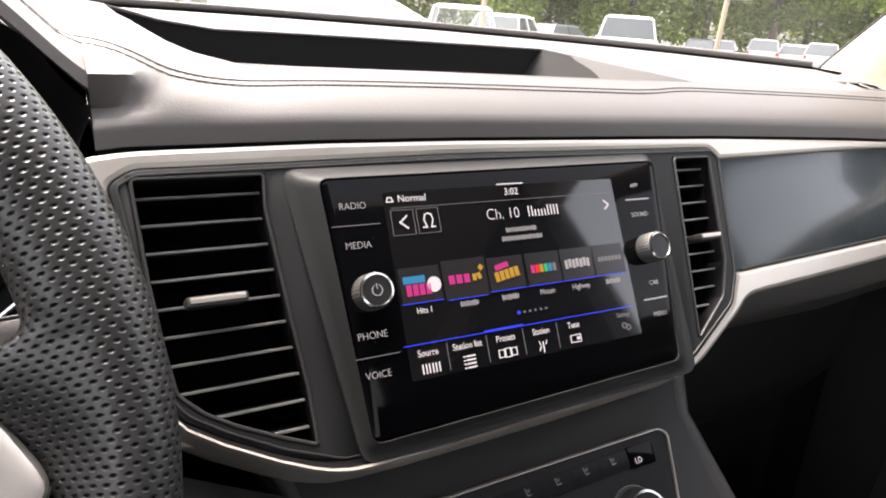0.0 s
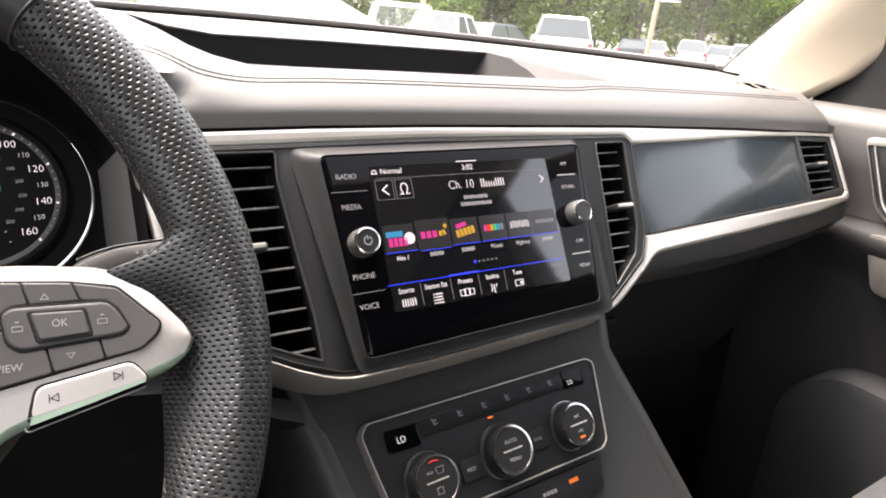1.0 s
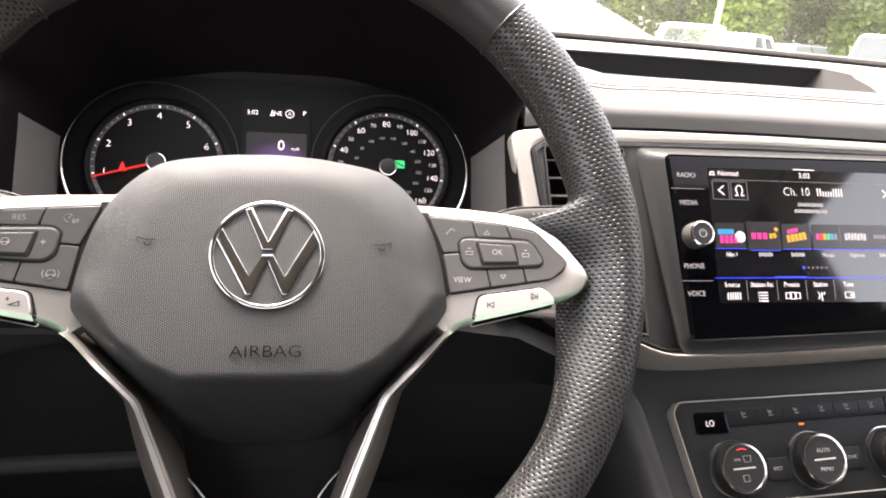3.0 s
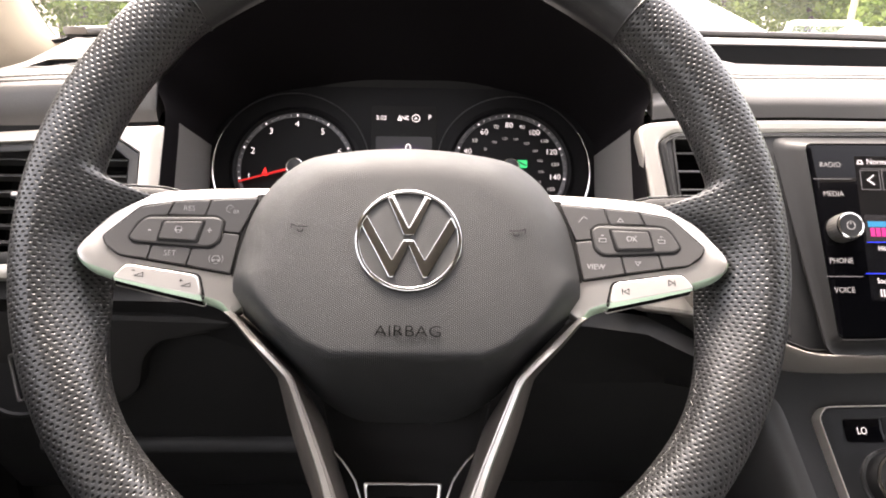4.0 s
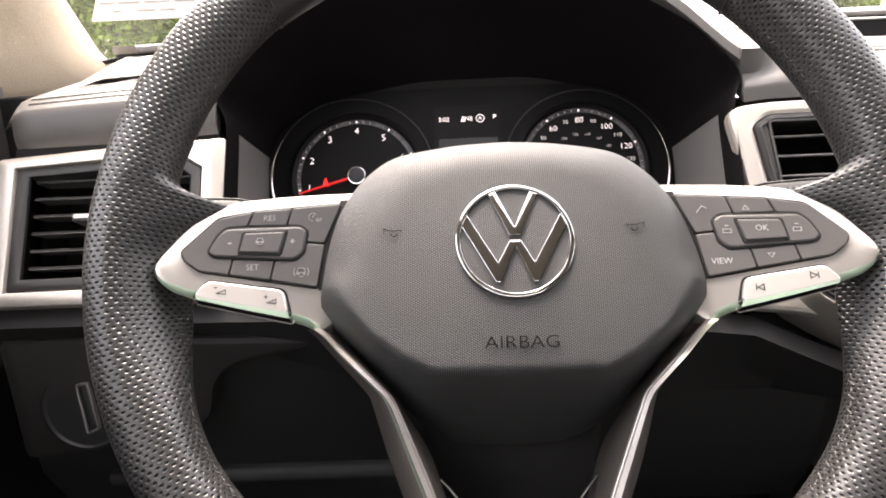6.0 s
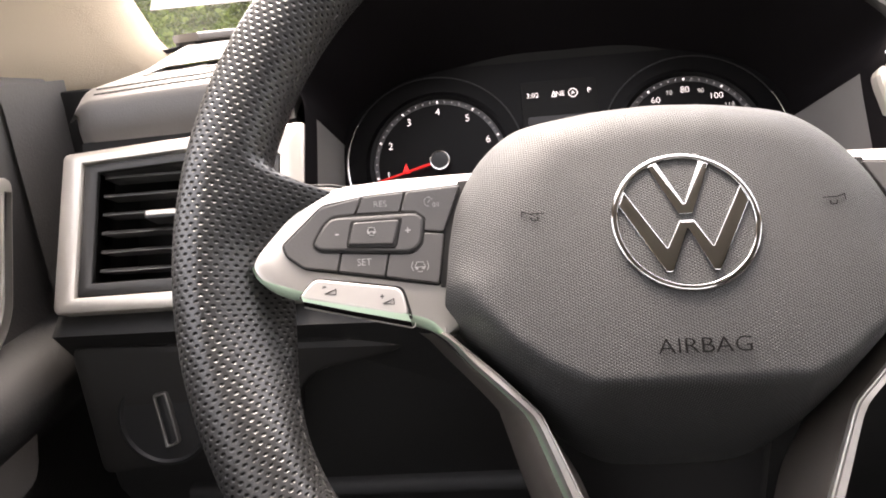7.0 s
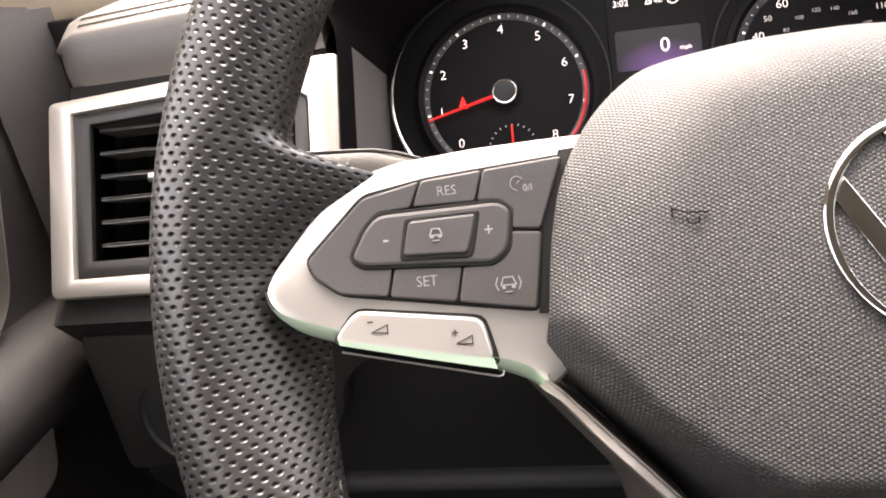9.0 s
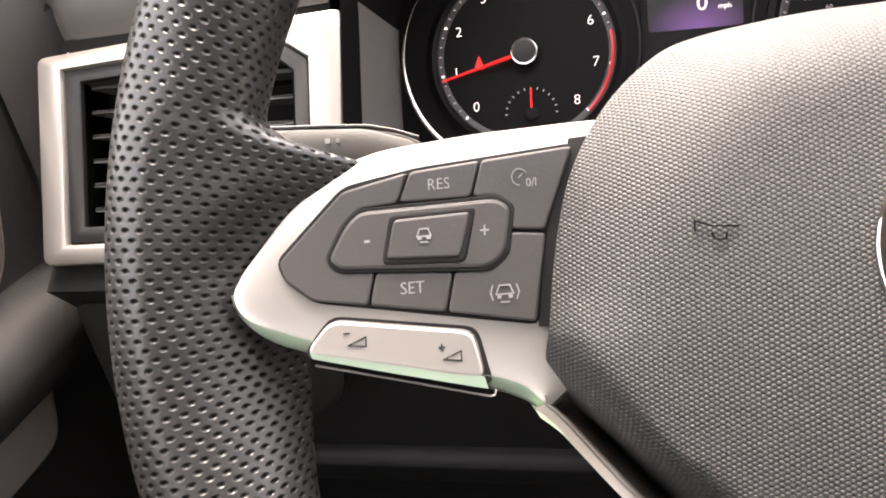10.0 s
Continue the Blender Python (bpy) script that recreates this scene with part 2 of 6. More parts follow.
def lathe(cu, cv, prof, k=48, bm=None):
    """A turned shape round an axis along n: (radius, n) from back to front."""
    bm = bm or bmesh.new()
    rows = []
    for r, n in prof:
        rows.append([bm.verts.new((cu + r * math.cos(2 * math.pi * i / k), cv + r * math.sin(2 * math.pi * i / k), n)) for i in range(k)])
    for a, b in zip(rows, rows[1:]):
        for i in range(k):
            bm.faces.new((a[i - 1], a[i], b[i], b[i - 1]))
    bm.faces.new(rows[0]), bm.faces.new(rows[-1])
    return bm


def sweep(pts, sect, bm=None, closed=False, up=(0, 0, 1)):
    """A cross-section (a, b pairs, or a function of the step) drawn along points."""
    bm = bm or bmesh.new()
    pts = [Vector(p) for p in pts]
    rows, k = [], len(pts)
    for i, p in enumerate(pts):
        a = pts[i - 1] if (i or closed) else p
        b = pts[(i + 1) % k] if (i < k - 1 or closed) else p
        t = (b - a).normalized()
        x = t.cross(Vector(up)).normalized()
        y = x.cross(t)
        s = sect(i / max(1, k - 1)) if callable(sect) else sect
        rows.append([bm.verts.new(p + x * q[0] + y * q[1]) for q in s])
    m = len(rows[0])
    for i in range(k if closed else k - 1):
        a, b = rows[i], rows[(i + 1) % k]
        for j in range(m):
            bm.faces.new((a[j - 1], a[j], b[j], b[j - 1]))
    if not closed:
        bm.faces.new(rows[0]), bm.faces.new(rows[-1])
    return bm


def circ(r, k=10, sy=1.0):
    return [(r * math.cos(2 * math.pi * i / k), r * sy * math.sin(2 * math.pi * i / k)) for i in range(k)]


def block(c, s, ch=0.0, bm=None):
    return plate(rect(c[0], c[1], s[0], s[1], ch, 2), c[2] - s[2] / 2, c[2] + s[2] / 2, ch * 0.5, bm=bm)


def loft(rows, bm=None, close=False):
    """A skin over rows of points."""
    bm = bm or bmesh.new()
    vs = [[bm.verts.new(p) for p in r] for r in rows]
    for a, b in zip(vs, vs[1:]):
        for i in range(0 if close else 1, len(a)):
            bm.faces.new((a[i - 1], a[i], b[i], b[i - 1]))
    return bm


def bars(marks, n, bm=None, thick=0.0003):
    """Small raised bars: (u, v, length, height, degrees)."""
    bm = bm or bmesh.new()
    for u, v, w, h, deg in marks:
        c, s = math.cos(radians(deg)), math.sin(radians(deg))
        plate([(u + x * c - y * s, v + x * s + y * c) for x, y in rect(0, 0, w, h)], n, n + thick, bm=bm)
    return bm


def words(name, text, size, material, parent, u, v, n, deg=0.0, align="CENTER", squeeze=1.0, thick=0.0001, label="", thin=0.0):
    cu = bpy.data.curves.new(name, "FONT")
    cu.body, cu.size, cu.align_x, cu.align_y, cu.extrude = text, size, align, "CENTER", thick
    cu.resolution_u, cu.offset = 3, -thin
    tmp = new(name, cu)
    me = bpy.data.meshes.new_from_object(tmp)
    bpy.data.objects.remove(tmp)
    me.transform(Matrix.Translation(Vector((u, v, n)) - BASE[parent]) @ pose(0, 0, 0, 0, 0, deg) @ Matrix.Diagonal((squeeze, 1, 1, 1)))
    me.materials.clear()
    me.materials.append(material)
    ob = new(name, me)
    ob.parent = parent
    BASE[ob] = BASE[parent]
    return tagged(ob, label)


def stroke(pts, w, n, material, name, parent, thick=0.0003, closed=False):
    bm = bmesh.new()
    p = [Vector(q) for q in pts]
    ends = list(zip(p, p[1:])) + ([(p[-1], p[0])] if closed else [])
    for a, b in ends:
        d = b - a
        c = (a + b) / 2
        bars([(c.x, c.y, d.length + w, w, math.degrees(math.atan2(d.y, d.x)))], n, bm, thick)
    return part(name, bm, material, parent)


def smooth(a, b, x):
    w = min(1, max(0, (x - a) / (b - a)))
    return w * w * (3 - 2 * w)

# ---- steering wheel ----
RIM_R, RIM_A, RIM_B = 0.181, 0.0166, 0.0175


def rim_point(phi, psi, grow=0.0):
    """A point of the rim: phi round the wheel, psi round the section (0 is outermost, 90 degrees faces the driver)."""
    c, s = math.cos(psi), math.sin(psi)
    side = math.degrees(math.asin(min(1, max(-1, math.sin(phi)))))
    a, b, low, p = RIM_A + grow, RIM_B + grow, 0.0, 0.86
    if c < 0:
        # the leather reaches inwards over the ends of the spokes and slopes back under their silver edge
        g = min(1, max(0, (14.5 - side) / 4.3))
        m = g ** 3.2 * smooth(-30, -8, side)
        a += g ** 5 * (0.010 + 0.021 * smooth(-2, 9.5, side)) * smooth(-36, -6, side)
        low = -0.0125 * m
        p = 0.86 + 0.80 * m if s > 0 else 0.86
    r = RIM_R + a * math.copysign(abs(c) ** p, c)
    n = low + ((b - low) if s > 0 else (b + low)) * math.copysign(abs(s) ** p, s)
    return Vector((r * math.cos(phi), r * math.sin(phi), n))


def rim_piece(a, b, steps, k=48):
    """A stretch of the rim with its unrolled coordinates."""
    me = bpy.data.meshes.new("rim")
    vs, uv, faces = [], [], []
    for i in range(steps + 1):
        phi = radians(a + (b - a) * i / steps)
        ring = [rim_point(phi, 2 * math.pi * j / k + math.pi) for j in range(k + 1)]
        run = [0.0]
        for p, q in zip(ring, ring[1:]):
            run.append(run[-1] + (q - p).length)
        vs += ring
        uv += [(r - run[3 * k // 4], phi * RIM_R) for r in run]
    for i in range(steps):
        for j in range(k):
            q = i * (k + 1) + j
            faces.append((q, q + k + 1, q + k + 2, q + 1))
    me.from_pydata(vs, [], faces)
    lay = me.uv_layers.new(name="unrolled")
    for lp in me.loops:
        lay.data[lp.index].uv = uv[lp.vertex_index]
    me.polygons.foreach_set("use_smooth", [True] * len(faces))
    return me


def under(parent, name, me, material, label=""):
    ob = new(name, me)
    me.materials.append(material)
    ob.parent = parent
    BASE[ob] = BASE[parent]
    return tagged(ob, label)


CREASE = [(-0.0960, -0.0205), (-0.0880, -0.0262), (-0.0505, -0.0528), (-0.0370, -0.0590), (0.0370, -0.0590), (0.0505, -0.0528), (0.0880, -0.0262), (0.0960, -0.0205)]


def pad_height(u, v):
    """The airbag cover: a shallow dome that breaks along a crease into a steep lower face."""
    n = 0.0135 - 0.135 * v - 1.4 * v * v - 1.18 * u * u
    d = -1.0
    for (au, av), (bu, bv) in zip(CREASE, CREASE[1:]):
        e = Vector((bu - au, bv - av)).normalized()
        d = max(d, (u - au) * e.y - (v - av) * e.x)
    r = 0.0030 + 0.012 * smooth(0.062, 0.090, abs(u))
    d = 0.0 if d < -r else (d + r) ** 2 / (4 * r) if d < r else d
    return n - 1.85 * d


def reach(u, v, h):
    """A point of the flat layout set back by h along the driver's sight line."""
    k = h / 0.3385
    return u * (1 - k), v + (-0.0739 - v) * k


def dish(u, v, n):
    """The spokes slope back towards the hub."""
    h = -0.006 + 0.287 * (abs(u) - 0.12) - 0.19 * v
    return Vector((*reach(u, v, h), n + h))


def steering_wheel():
    w = thing("steering_wheel", (0, 0, 0), "black perforated leather steering wheel with satin silver spokes", "steering wheel")
    under(w, "rim_grip", rim_piece(133, 407, 520), LEATHER_PERF, "perforated black leather")
    under(w, "rim_top", rim_piece(47, 133, 80), LEATHER, "smooth black leather")
    for a in (47, 133):
        phi = radians(a)
        loop = [rim_point(phi, 2 * math.pi * j / 32, 0.0004) for j in range(32)]
        part("seam", sweep(loop, circ(0.0007, 6), closed=True, up=(-math.sin(phi), math.cos(phi), 0.01)), LEATHER, w)
    bm = bmesh.new()
    for lo, hi in ((-70, -22), (202, 250), (24, 46), (134, 156)):
        for i in range(int((hi - lo) / 1.1)):
            p, q = radians(lo + i * 1.1), radians(lo + i * 1.1 + 0.8)
            for off in (0.10,):
                a, b = rim_point(p, math.pi - 0.10 - off * (i % 2), 0.0002), rim_point(q, math.pi - 0.10 + off * (i % 2), 0.0002)
                sweep([a, (a + b) / 2 + Vector((0, 0, 0.0002)), b], circ(0.00020, 5), bm)
    part("stitching", bm, SEWING, w, "grey zigzag seam thread", "stuff")
    # airbag cover
    half = [(0.0, 0.0508), (0.0229, 0.0496), (0.0438, 0.0465), (0.0545, 0.0438), (0.0640, 0.0372), (0.0712, 0.0300), (0.0776, 0.0205), (0.0816, 0.0120), (0.0850, 0.0), (0.0870, -0.0098), (0.0886, -0.0205), (0.0884, -0.0268), (0.0856, -0.0340), (0.0800, -0.0402), (0.0722, -0.0480), (0.0573, -0.0633), (0.0511, -0.0707), (0.0446, -0.0774), (0.0332, -0.0854), (0.0220, -0.0905), (0.0, -0.0913)]
    out = ccw(rnd(half + [(-u, v) for u, v in half[-2:0:-1]], 0.006, 5))
    cen = Vector((0, -0.012))

    def edge_depth(v):
        return -0.004 - 0.37 * max(0.0, v + 0.02) - 0.022 * smooth(-0.014, -0.052, v) - 0.02 * smooth(-0.06, -0.09, v)

    rows = []
    for s in [1.0, 1.0, 0.996, 0.988] + [0.976 - 0.014 * i for i in range(42)] + [0.36, 0.25, 0.15, 0.06, 0.015]:
        row = []
        for u, v in out:
            h = edge_depth(v)
            e = Vector(reach(u, v, h))
            q = cen + (e - cen) * s
            fall = max(0.004, pad_height(e.x, e.y) - h)
            keep = smooth(-0.004, -0.060, v)
            n = pad_height(q.x, q.y) - fall * max(0.0, (s - 0.60 - 0.22 * keep) / (0.40 - 0.22 * keep)) ** 2.8
            row.append((q.x, q.y, n - (0 if rows else 0.03)))
        rows.append(row)
    bm = loft(rows, close=True)
    bmesh.ops.contextual_create(bm, geom=[e for e in bm.edges if e.is_boundary and all(abs(v.co.x) < 0.01 and abs(v.co.y + 0.012) < 0.01 for v in e.verts)])
    cover = part("airbag_cover", bm, PAD_COVER, w, "dark grey pebbled plastic cover")
    aw = words("airbag_word", "AIRBAG", 0.0078, CAVE, cover, 0.0008, -0.0467, pad_height(0, -0.0467) + 0.0006, squeeze=1.20, thick=0.0001, label="embossed dark lettering", thin=0.00010)
    for vert in aw.data.vertices:
        vert.co.z = pad_height(vert.co.x, vert.co.y) + 0.0006 + (0.0003 if vert.co.z > pad_height(0, -0.0467) + 0.0006 else 0.0)
    for sx in (-1, 1):
        c, e = 0.055 * sx, sx
        lines = [[(c + 0.0040 * e, 0.0068), (c + 0.0040 * e, 0.0046)], [(c + 0.0038 * e, 0.0066), (c + 0.0010 * e, 0.0056), (c - 0.0042 * e, 0.0054)], [(c + 0.0008 * e, 0.0040), (c + 0.0002 * e, 0.0028), (c - 0.0018 * e, 0.0028), (c - 0.0020 * e, 0.0041)]]
        for line in lines:
            mark = stroke(line, 0.00036, 0.0, CAVE, "horn_mark", cover, thick=0.0002)
            for vert in mark.data.vertices:
                vert.co.z += pad_height(vert.co.x, vert.co.y) + 0.0005
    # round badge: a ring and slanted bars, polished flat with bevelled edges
    badge = part("badge_ring", lathe(0, 0, [(0.0268, -0.002), (0.0268, 0.0006), (0.0266, 0.0010), (0.0262, 0.0013), (0.0248, 0.0014), (0.0245, 0.0012), (0.0243, 0.0006), (0.0242, -0.002)], 96), BADGE, w, "polished chrome ring")
    upper = [(-0.0112, 0.0217), (-0.0078, 0.0232), (0.0, 0.0060), (0.0078, 0.0232), (0.0112, 0.0217), (0.0026, 0.0020), (-0.0026, 0.0020)]
    lower = [(-0.0236, 0.0066), (-0.0211, 0.0124), (-0.0081, -0.0106), (-0.0026, -0.0004), (0.0026, -0.0004), (0.0081, -0.0106), (0.0211, 0.0124), (0.0236, 0.0066), (0.0094, -0.0196), (0.0071, -0.0196), (0.0, -0.0034), (-0.0071, -0.0196), (-0.0094, -0.0196)]
    for shape in (upper, lower):
        part("badge_bar", plate(rnd(shape, 0.0004, 2), -0.002, 0.0013, 0.00045), BADGE, badge, "slanted polished chrome bar")
    part("badge_plate", lathe(0, 0, [(0.0246, -0.004), (0.0246, 0.0001), (0.018, 0.0002), (0.010, 0.0002), (0.001, 0.0002)], 64), PAD_COVER, badge, "dark grey pebbled plate")
    # spokes
    for sx in (-1, 1):
        arm = [(0.060, 0.0282), (0.078, 0.0280), (0.104, 0.0272), (0.1289, 0.0252), (0.1405, 0.0222), (0.1543, 0.0118), (0.1662, -0.0012), (0.1690, -0.0062), (0.1672, -0.0110), (0.1600, -0.0170), (0.1487, -0.0212), (0.1260, -0.0272), (0.1030, -0.0327), (0.0960, -0.0350), (0.0919, -0.0372), (0.0890, -0.0388), (0.0862, -0.0378), (0.0800, -0.0330), (0.0600, -0.0300)]
        sp = part("spoke", plate(rnd([(sx * u, v) for u, v in arm], 0.004, 3), -0.012, 0.0, 0.0036), SPOKE, w, "satin silver spoke")
        # the leg below: a narrow bright ridge between darker flanks
        outer = [(0.0919, -0.0372), (0.0868, -0.0411), (0.0777, -0.0509), (0.0619, -0.0661), (0.0585, -0.0705), (0.0559, -0.0758), (0.0486, -0.0945), (0.0413, -0.1129), (0.0372, -0.1263), (0.0290, -0.1560)]
        inner = [(0.0880, -0.0365), (0.0831, -0.0411), (0.0741, -0.0500), (0.0592, -0.0647), (0.0555, -0.0690), (0.0525, -0.0756), (0.0452, -0.0925), (0.0370, -0.1125), (0.0318, -0.1262), (0.0225, -0.1560)]
        far = [(0.0925, -0.0376), (0.0876, -0.0417), (0.0788, -0.0518), (0.0650, -0.0670), (0.0628, -0.0715), (0.0612, -0.0762), (0.0555, -0.0945), (0.0486, -0.1129), (0.0432, -0.1263), (0.0330, -0.1560)]
        near = [(0.0860, -0.0360), (0.0815, -0.0400), (0.0725, -0.0486), (0.0577, -0.0630), (0.0530, -0.0685), (0.0480, -0.0770), (0.0385, -0.0925), (0.0315, -0.1125), (0.0264, -0.1262), (0.0170, -0.1560)]

        def fine(line, k=6):
            """A smooth line through the points."""
            res = []
            for i in range(len(line) - 1):
                q = [Vector(line[max(0, min(len(line) - 1, i + j))]) for j in (-1, 0, 1, 2)]
                for m in range(k):
                    t = m / k
                    res.append(0.5 * (2 * q[1] + (q[2] - q[0]) * t + (2 * q[0] - 5 * q[1] + 4 * q[2] - q[3]) * t * t + (3 * q[1] - q[0] - 3 * q[2] + q[3]) * t ** 3))
            return res + [Vector(line[-1])]

        def strip(a, b, steps):
            rows = []
            for f, n in steps:
                row = []
                for p, q in zip(fine(a), fine(b)):
                    c = p + (q - p) * f
                    x, y = reach(c.x, c.y, n)
                    row.append((sx * x, y, n))
                rows.append(row)
            return loft(rows)

        leg = part("spoke_leg", strip(outer, inner, ((-0.04, -0.0060), (-0.03, 0.0002), (0.03, 0.0010), (0.62, 0.0001), (0.68, -0.0003), (0.72, -0.0012), (0.76, -0.0006), (0.92, -0.0009), (1.0, -0.0018), (1.02, -0.0060))), SPOKE, w, "narrow satin silver ridge")
        leg.data.set_sharp_from_angle(angle=radians(24))
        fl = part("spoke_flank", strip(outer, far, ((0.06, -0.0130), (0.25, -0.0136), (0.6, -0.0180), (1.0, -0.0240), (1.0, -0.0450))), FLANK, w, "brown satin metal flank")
        part("leg_edge", strip(outer, far, ((-0.03, 0.0002), (0.0, -0.0012), (0.04, -0.0060), (0.08, -0.0130))), MINT_REFLECTION, leg, "silver edge, pale green reflection painted in")
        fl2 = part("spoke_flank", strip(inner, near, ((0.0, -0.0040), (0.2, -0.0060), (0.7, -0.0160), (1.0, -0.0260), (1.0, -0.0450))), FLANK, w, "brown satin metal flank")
        # lower bevel of the arm, coloured with the painted green reflection
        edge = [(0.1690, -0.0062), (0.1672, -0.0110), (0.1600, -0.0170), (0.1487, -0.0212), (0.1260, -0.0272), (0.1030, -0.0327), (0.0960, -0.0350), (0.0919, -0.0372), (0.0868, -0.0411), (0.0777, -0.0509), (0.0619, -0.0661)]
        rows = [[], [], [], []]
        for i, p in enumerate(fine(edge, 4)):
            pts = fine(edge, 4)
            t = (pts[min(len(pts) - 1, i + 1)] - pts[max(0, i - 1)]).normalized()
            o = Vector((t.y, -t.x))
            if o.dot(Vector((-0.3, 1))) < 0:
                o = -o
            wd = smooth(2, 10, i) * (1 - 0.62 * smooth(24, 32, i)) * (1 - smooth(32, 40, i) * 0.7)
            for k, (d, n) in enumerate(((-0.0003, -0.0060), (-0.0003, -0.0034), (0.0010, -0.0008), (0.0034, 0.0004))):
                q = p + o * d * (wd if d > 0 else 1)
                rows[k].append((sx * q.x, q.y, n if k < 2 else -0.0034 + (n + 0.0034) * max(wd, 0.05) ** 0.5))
        part("edge_strip", loft(rows), MINT_REFLECTION, sp, "lower silver edge, pale green reflection painted in")
        # switch panel
        pan = [(0.0776, 0.0226), (0.1190, 0.0198), (0.1380, 0.0168), (0.1558, 0.0006), (0.1537, -0.0042), (0.1460, -0.0098), (0.0890, -0.0190), (0.0856, 0.0020)]
        part("switch_panel", plate(rnd([(sx * u, v) for u, v in pan], 0.0025, 3), -0.004, 0.0006, 0.0004), DEEP, sp, "black switch panel")

        part("panel_gap", plate([(sx * u, v) for u, v in ((0.0790, 0.0236), (0.060, 0.0246), (0.068, -0.0212), (0.0894, -0.0193), (0.0860, 0.0020))], -0.003, 0.0008, 0.0002), DEEP, sp, "black gap beside the cover")

        def key(name, pts, n1=0.0022, r=0.0012, m=BUTTON, label="", ch=0.0006):
            ob = part(name, plate(rnd([(sx * u, v) for u, v in pts], r, 3), -0.001, n1, ch), m, sp, label)
            ob.data.set_sharp_from_angle(angle=radians(18))
            return ob

        key("button", [(0.1544, 0.0002), (0.1376, 0.0154), (0.1207, 0.0186), (0.1236, 0.0116), (0.1330, 0.0111), (0.1374, 0.0076), (0.1419, -0.0002), (0.1388, -0.0032), (0.1300, -0.0038), (0.1318, -0.0112), (0.1456, -0.0092), (0.1527, -0.0040)])
        key("button", [(0.1229, 0.0118), (0.1200, 0.0187), (0.1021, 0.0200), (0.1047, 0.0116)])
        key("button", [(0.1041, 0.0117), (0.1015, 0.0200), (0.0782, 0.0216), (0.0864, 0.0027), (0.0950, 0.0035), (0.0938, 0.0084), (0.0978, 0.0114)])
        key("button", [(0.1294, -0.0039), (0.1312, -0.0113), (0.1122, -0.0142), (0.1101, -0.0052)])
        key("button", [(0.1095, -0.0052), (0.1116, -0.0143), (0.0898, -0.0180), (0.0862, 0.0019), (0.0950, 0.0028), (0.0957, -0.0020), (0.1003, -0.0056)])
        key("rocker_gap", [(0.1421, -0.0003), (0.1374, 0.0078), (0.1333, 0.0111), (0.0977, 0.0115), (0.0937, 0.0087), (0.0955, -0.0023), (0.1002, -0.0057), (0.1389, -0.0033)], 0.0027, 0.0025, DEEP, "black gap", 0.0002)
        key("rocker", [(0.1412, -0.0002), (0.1368, 0.0072), (0.1330, 0.0104), (0.0980, 0.0108), (0.0945, 0.0085), (0.0962, -0.0018), (0.1005, -0.0050), (0.1385, -0.0026)], 0.0034, 0.0025, label="raised rocker switch", ch=0.0010)
        key("button", [(0.1252, 0.0089), (0.1031, 0.0093), (0.1064, -0.0033), (0.1275, -0.0024)], 0.0040, 0.0017, DEEP, "black frame")
        key("button", [(0.1239, 0.0077), (0.1046, 0.0081), (0.1076, -0.0019), (0.1261, -0.0011)], 0.0046, 0.0012)
        part("groove", plate(rnd([(sx * u, v) for u, v in ((0.1421, -0.0130), (0.1048, -0.0182), (0.1012, -0.0318), (0.1497, -0.0216))], 0.003, 3), -0.002, 0.0003, 0.0001), DEEP, sp, "black gap")
        vol = key("volume_button" if sx < 0 else "track_button", [(0.1415, -0.0137), (0.1056, -0.0189), (0.1030, -0.0300), (0.1483, -0.0208)], 0.0022, 0.003, SPOKE, "satin silver rocker button", 0.0008)
        part("edge_strip", loft([[(sx * 0.1470, -0.0202, 0.0021), (sx * 0.1255, -0.0246, 0.0022), (sx * 0.1034, -0.0292, 0.0021)], [(sx * 0.1466, -0.0222, 0.0012), (sx * 0.1258, -0.0271, 0.0012), (sx * 0.1026, -0.0322, 0.0012)]]), MINT_REFLECTION, vol, "lower silver edge, pale green reflection painted in")
        part("underside", loft([[(sx * 0.1466, -0.0222, 0.0012), (sx * 0.1258, -0.0271, 0.0012), (sx * 0.1026, -0.0322, 0.0012)], [(sx * 0.1466, -0.0238, -0.0030), (sx * 0.1258, -0.0287, -0.0030), (sx * 0.1024, -0.0340, -0.0030)]]), CAVE, vol, "dark underside")
        part("outline", sweep([(sx * 0.1010, -0.0328, -0.0004), (sx * 0.1014, -0.0340, -0.0010), (sx * 0.1026, -0.0343, -0.0014), (sx * 0.1258, -0.0290, -0.0018), (sx * 0.1470, -0.0241, -0.0018)], circ(0.00030, 6)), SPOKE, vol, "thin bright line")
        for cu, cv, sg in ((0.1355, -0.0185, "-"), (0.1118, -0.0234, "+")):
            u = sx * cu
            if sx < 0:
                stroke([(u - 0.0014, cv - 0.0013), (u + 0.0030, cv - 0.0018), (u + 0.0030, cv + 0.0003)], 0.0003, 0.0022, INK, "mark", vol, closed=True)
                bm = bars([(u - 0.0018, cv + 0.0014, 0.0016, 0.0004, 0)] + ([(u - 0.0018, cv + 0.0014, 0.0004, 0.0016, 0)] if sg == "+" else []), 0.0022)
                part("mark", bm, INK, vol)
            else:
                d = 1 if sg == "+" else -1
                d = -d
                stroke([(u - 0.0014 * d, cv + 0.0014), (u + 0.0014 * d, cv), (u - 0.0014 * d, cv - 0.0014)], 0.0004, 0.0022, INK, "mark", vol, closed=True)
                part("mark", bars([(u + 0.0020 * d, cv, 0.0004, 0.0030, 0)], 0.0022), INK, vol)
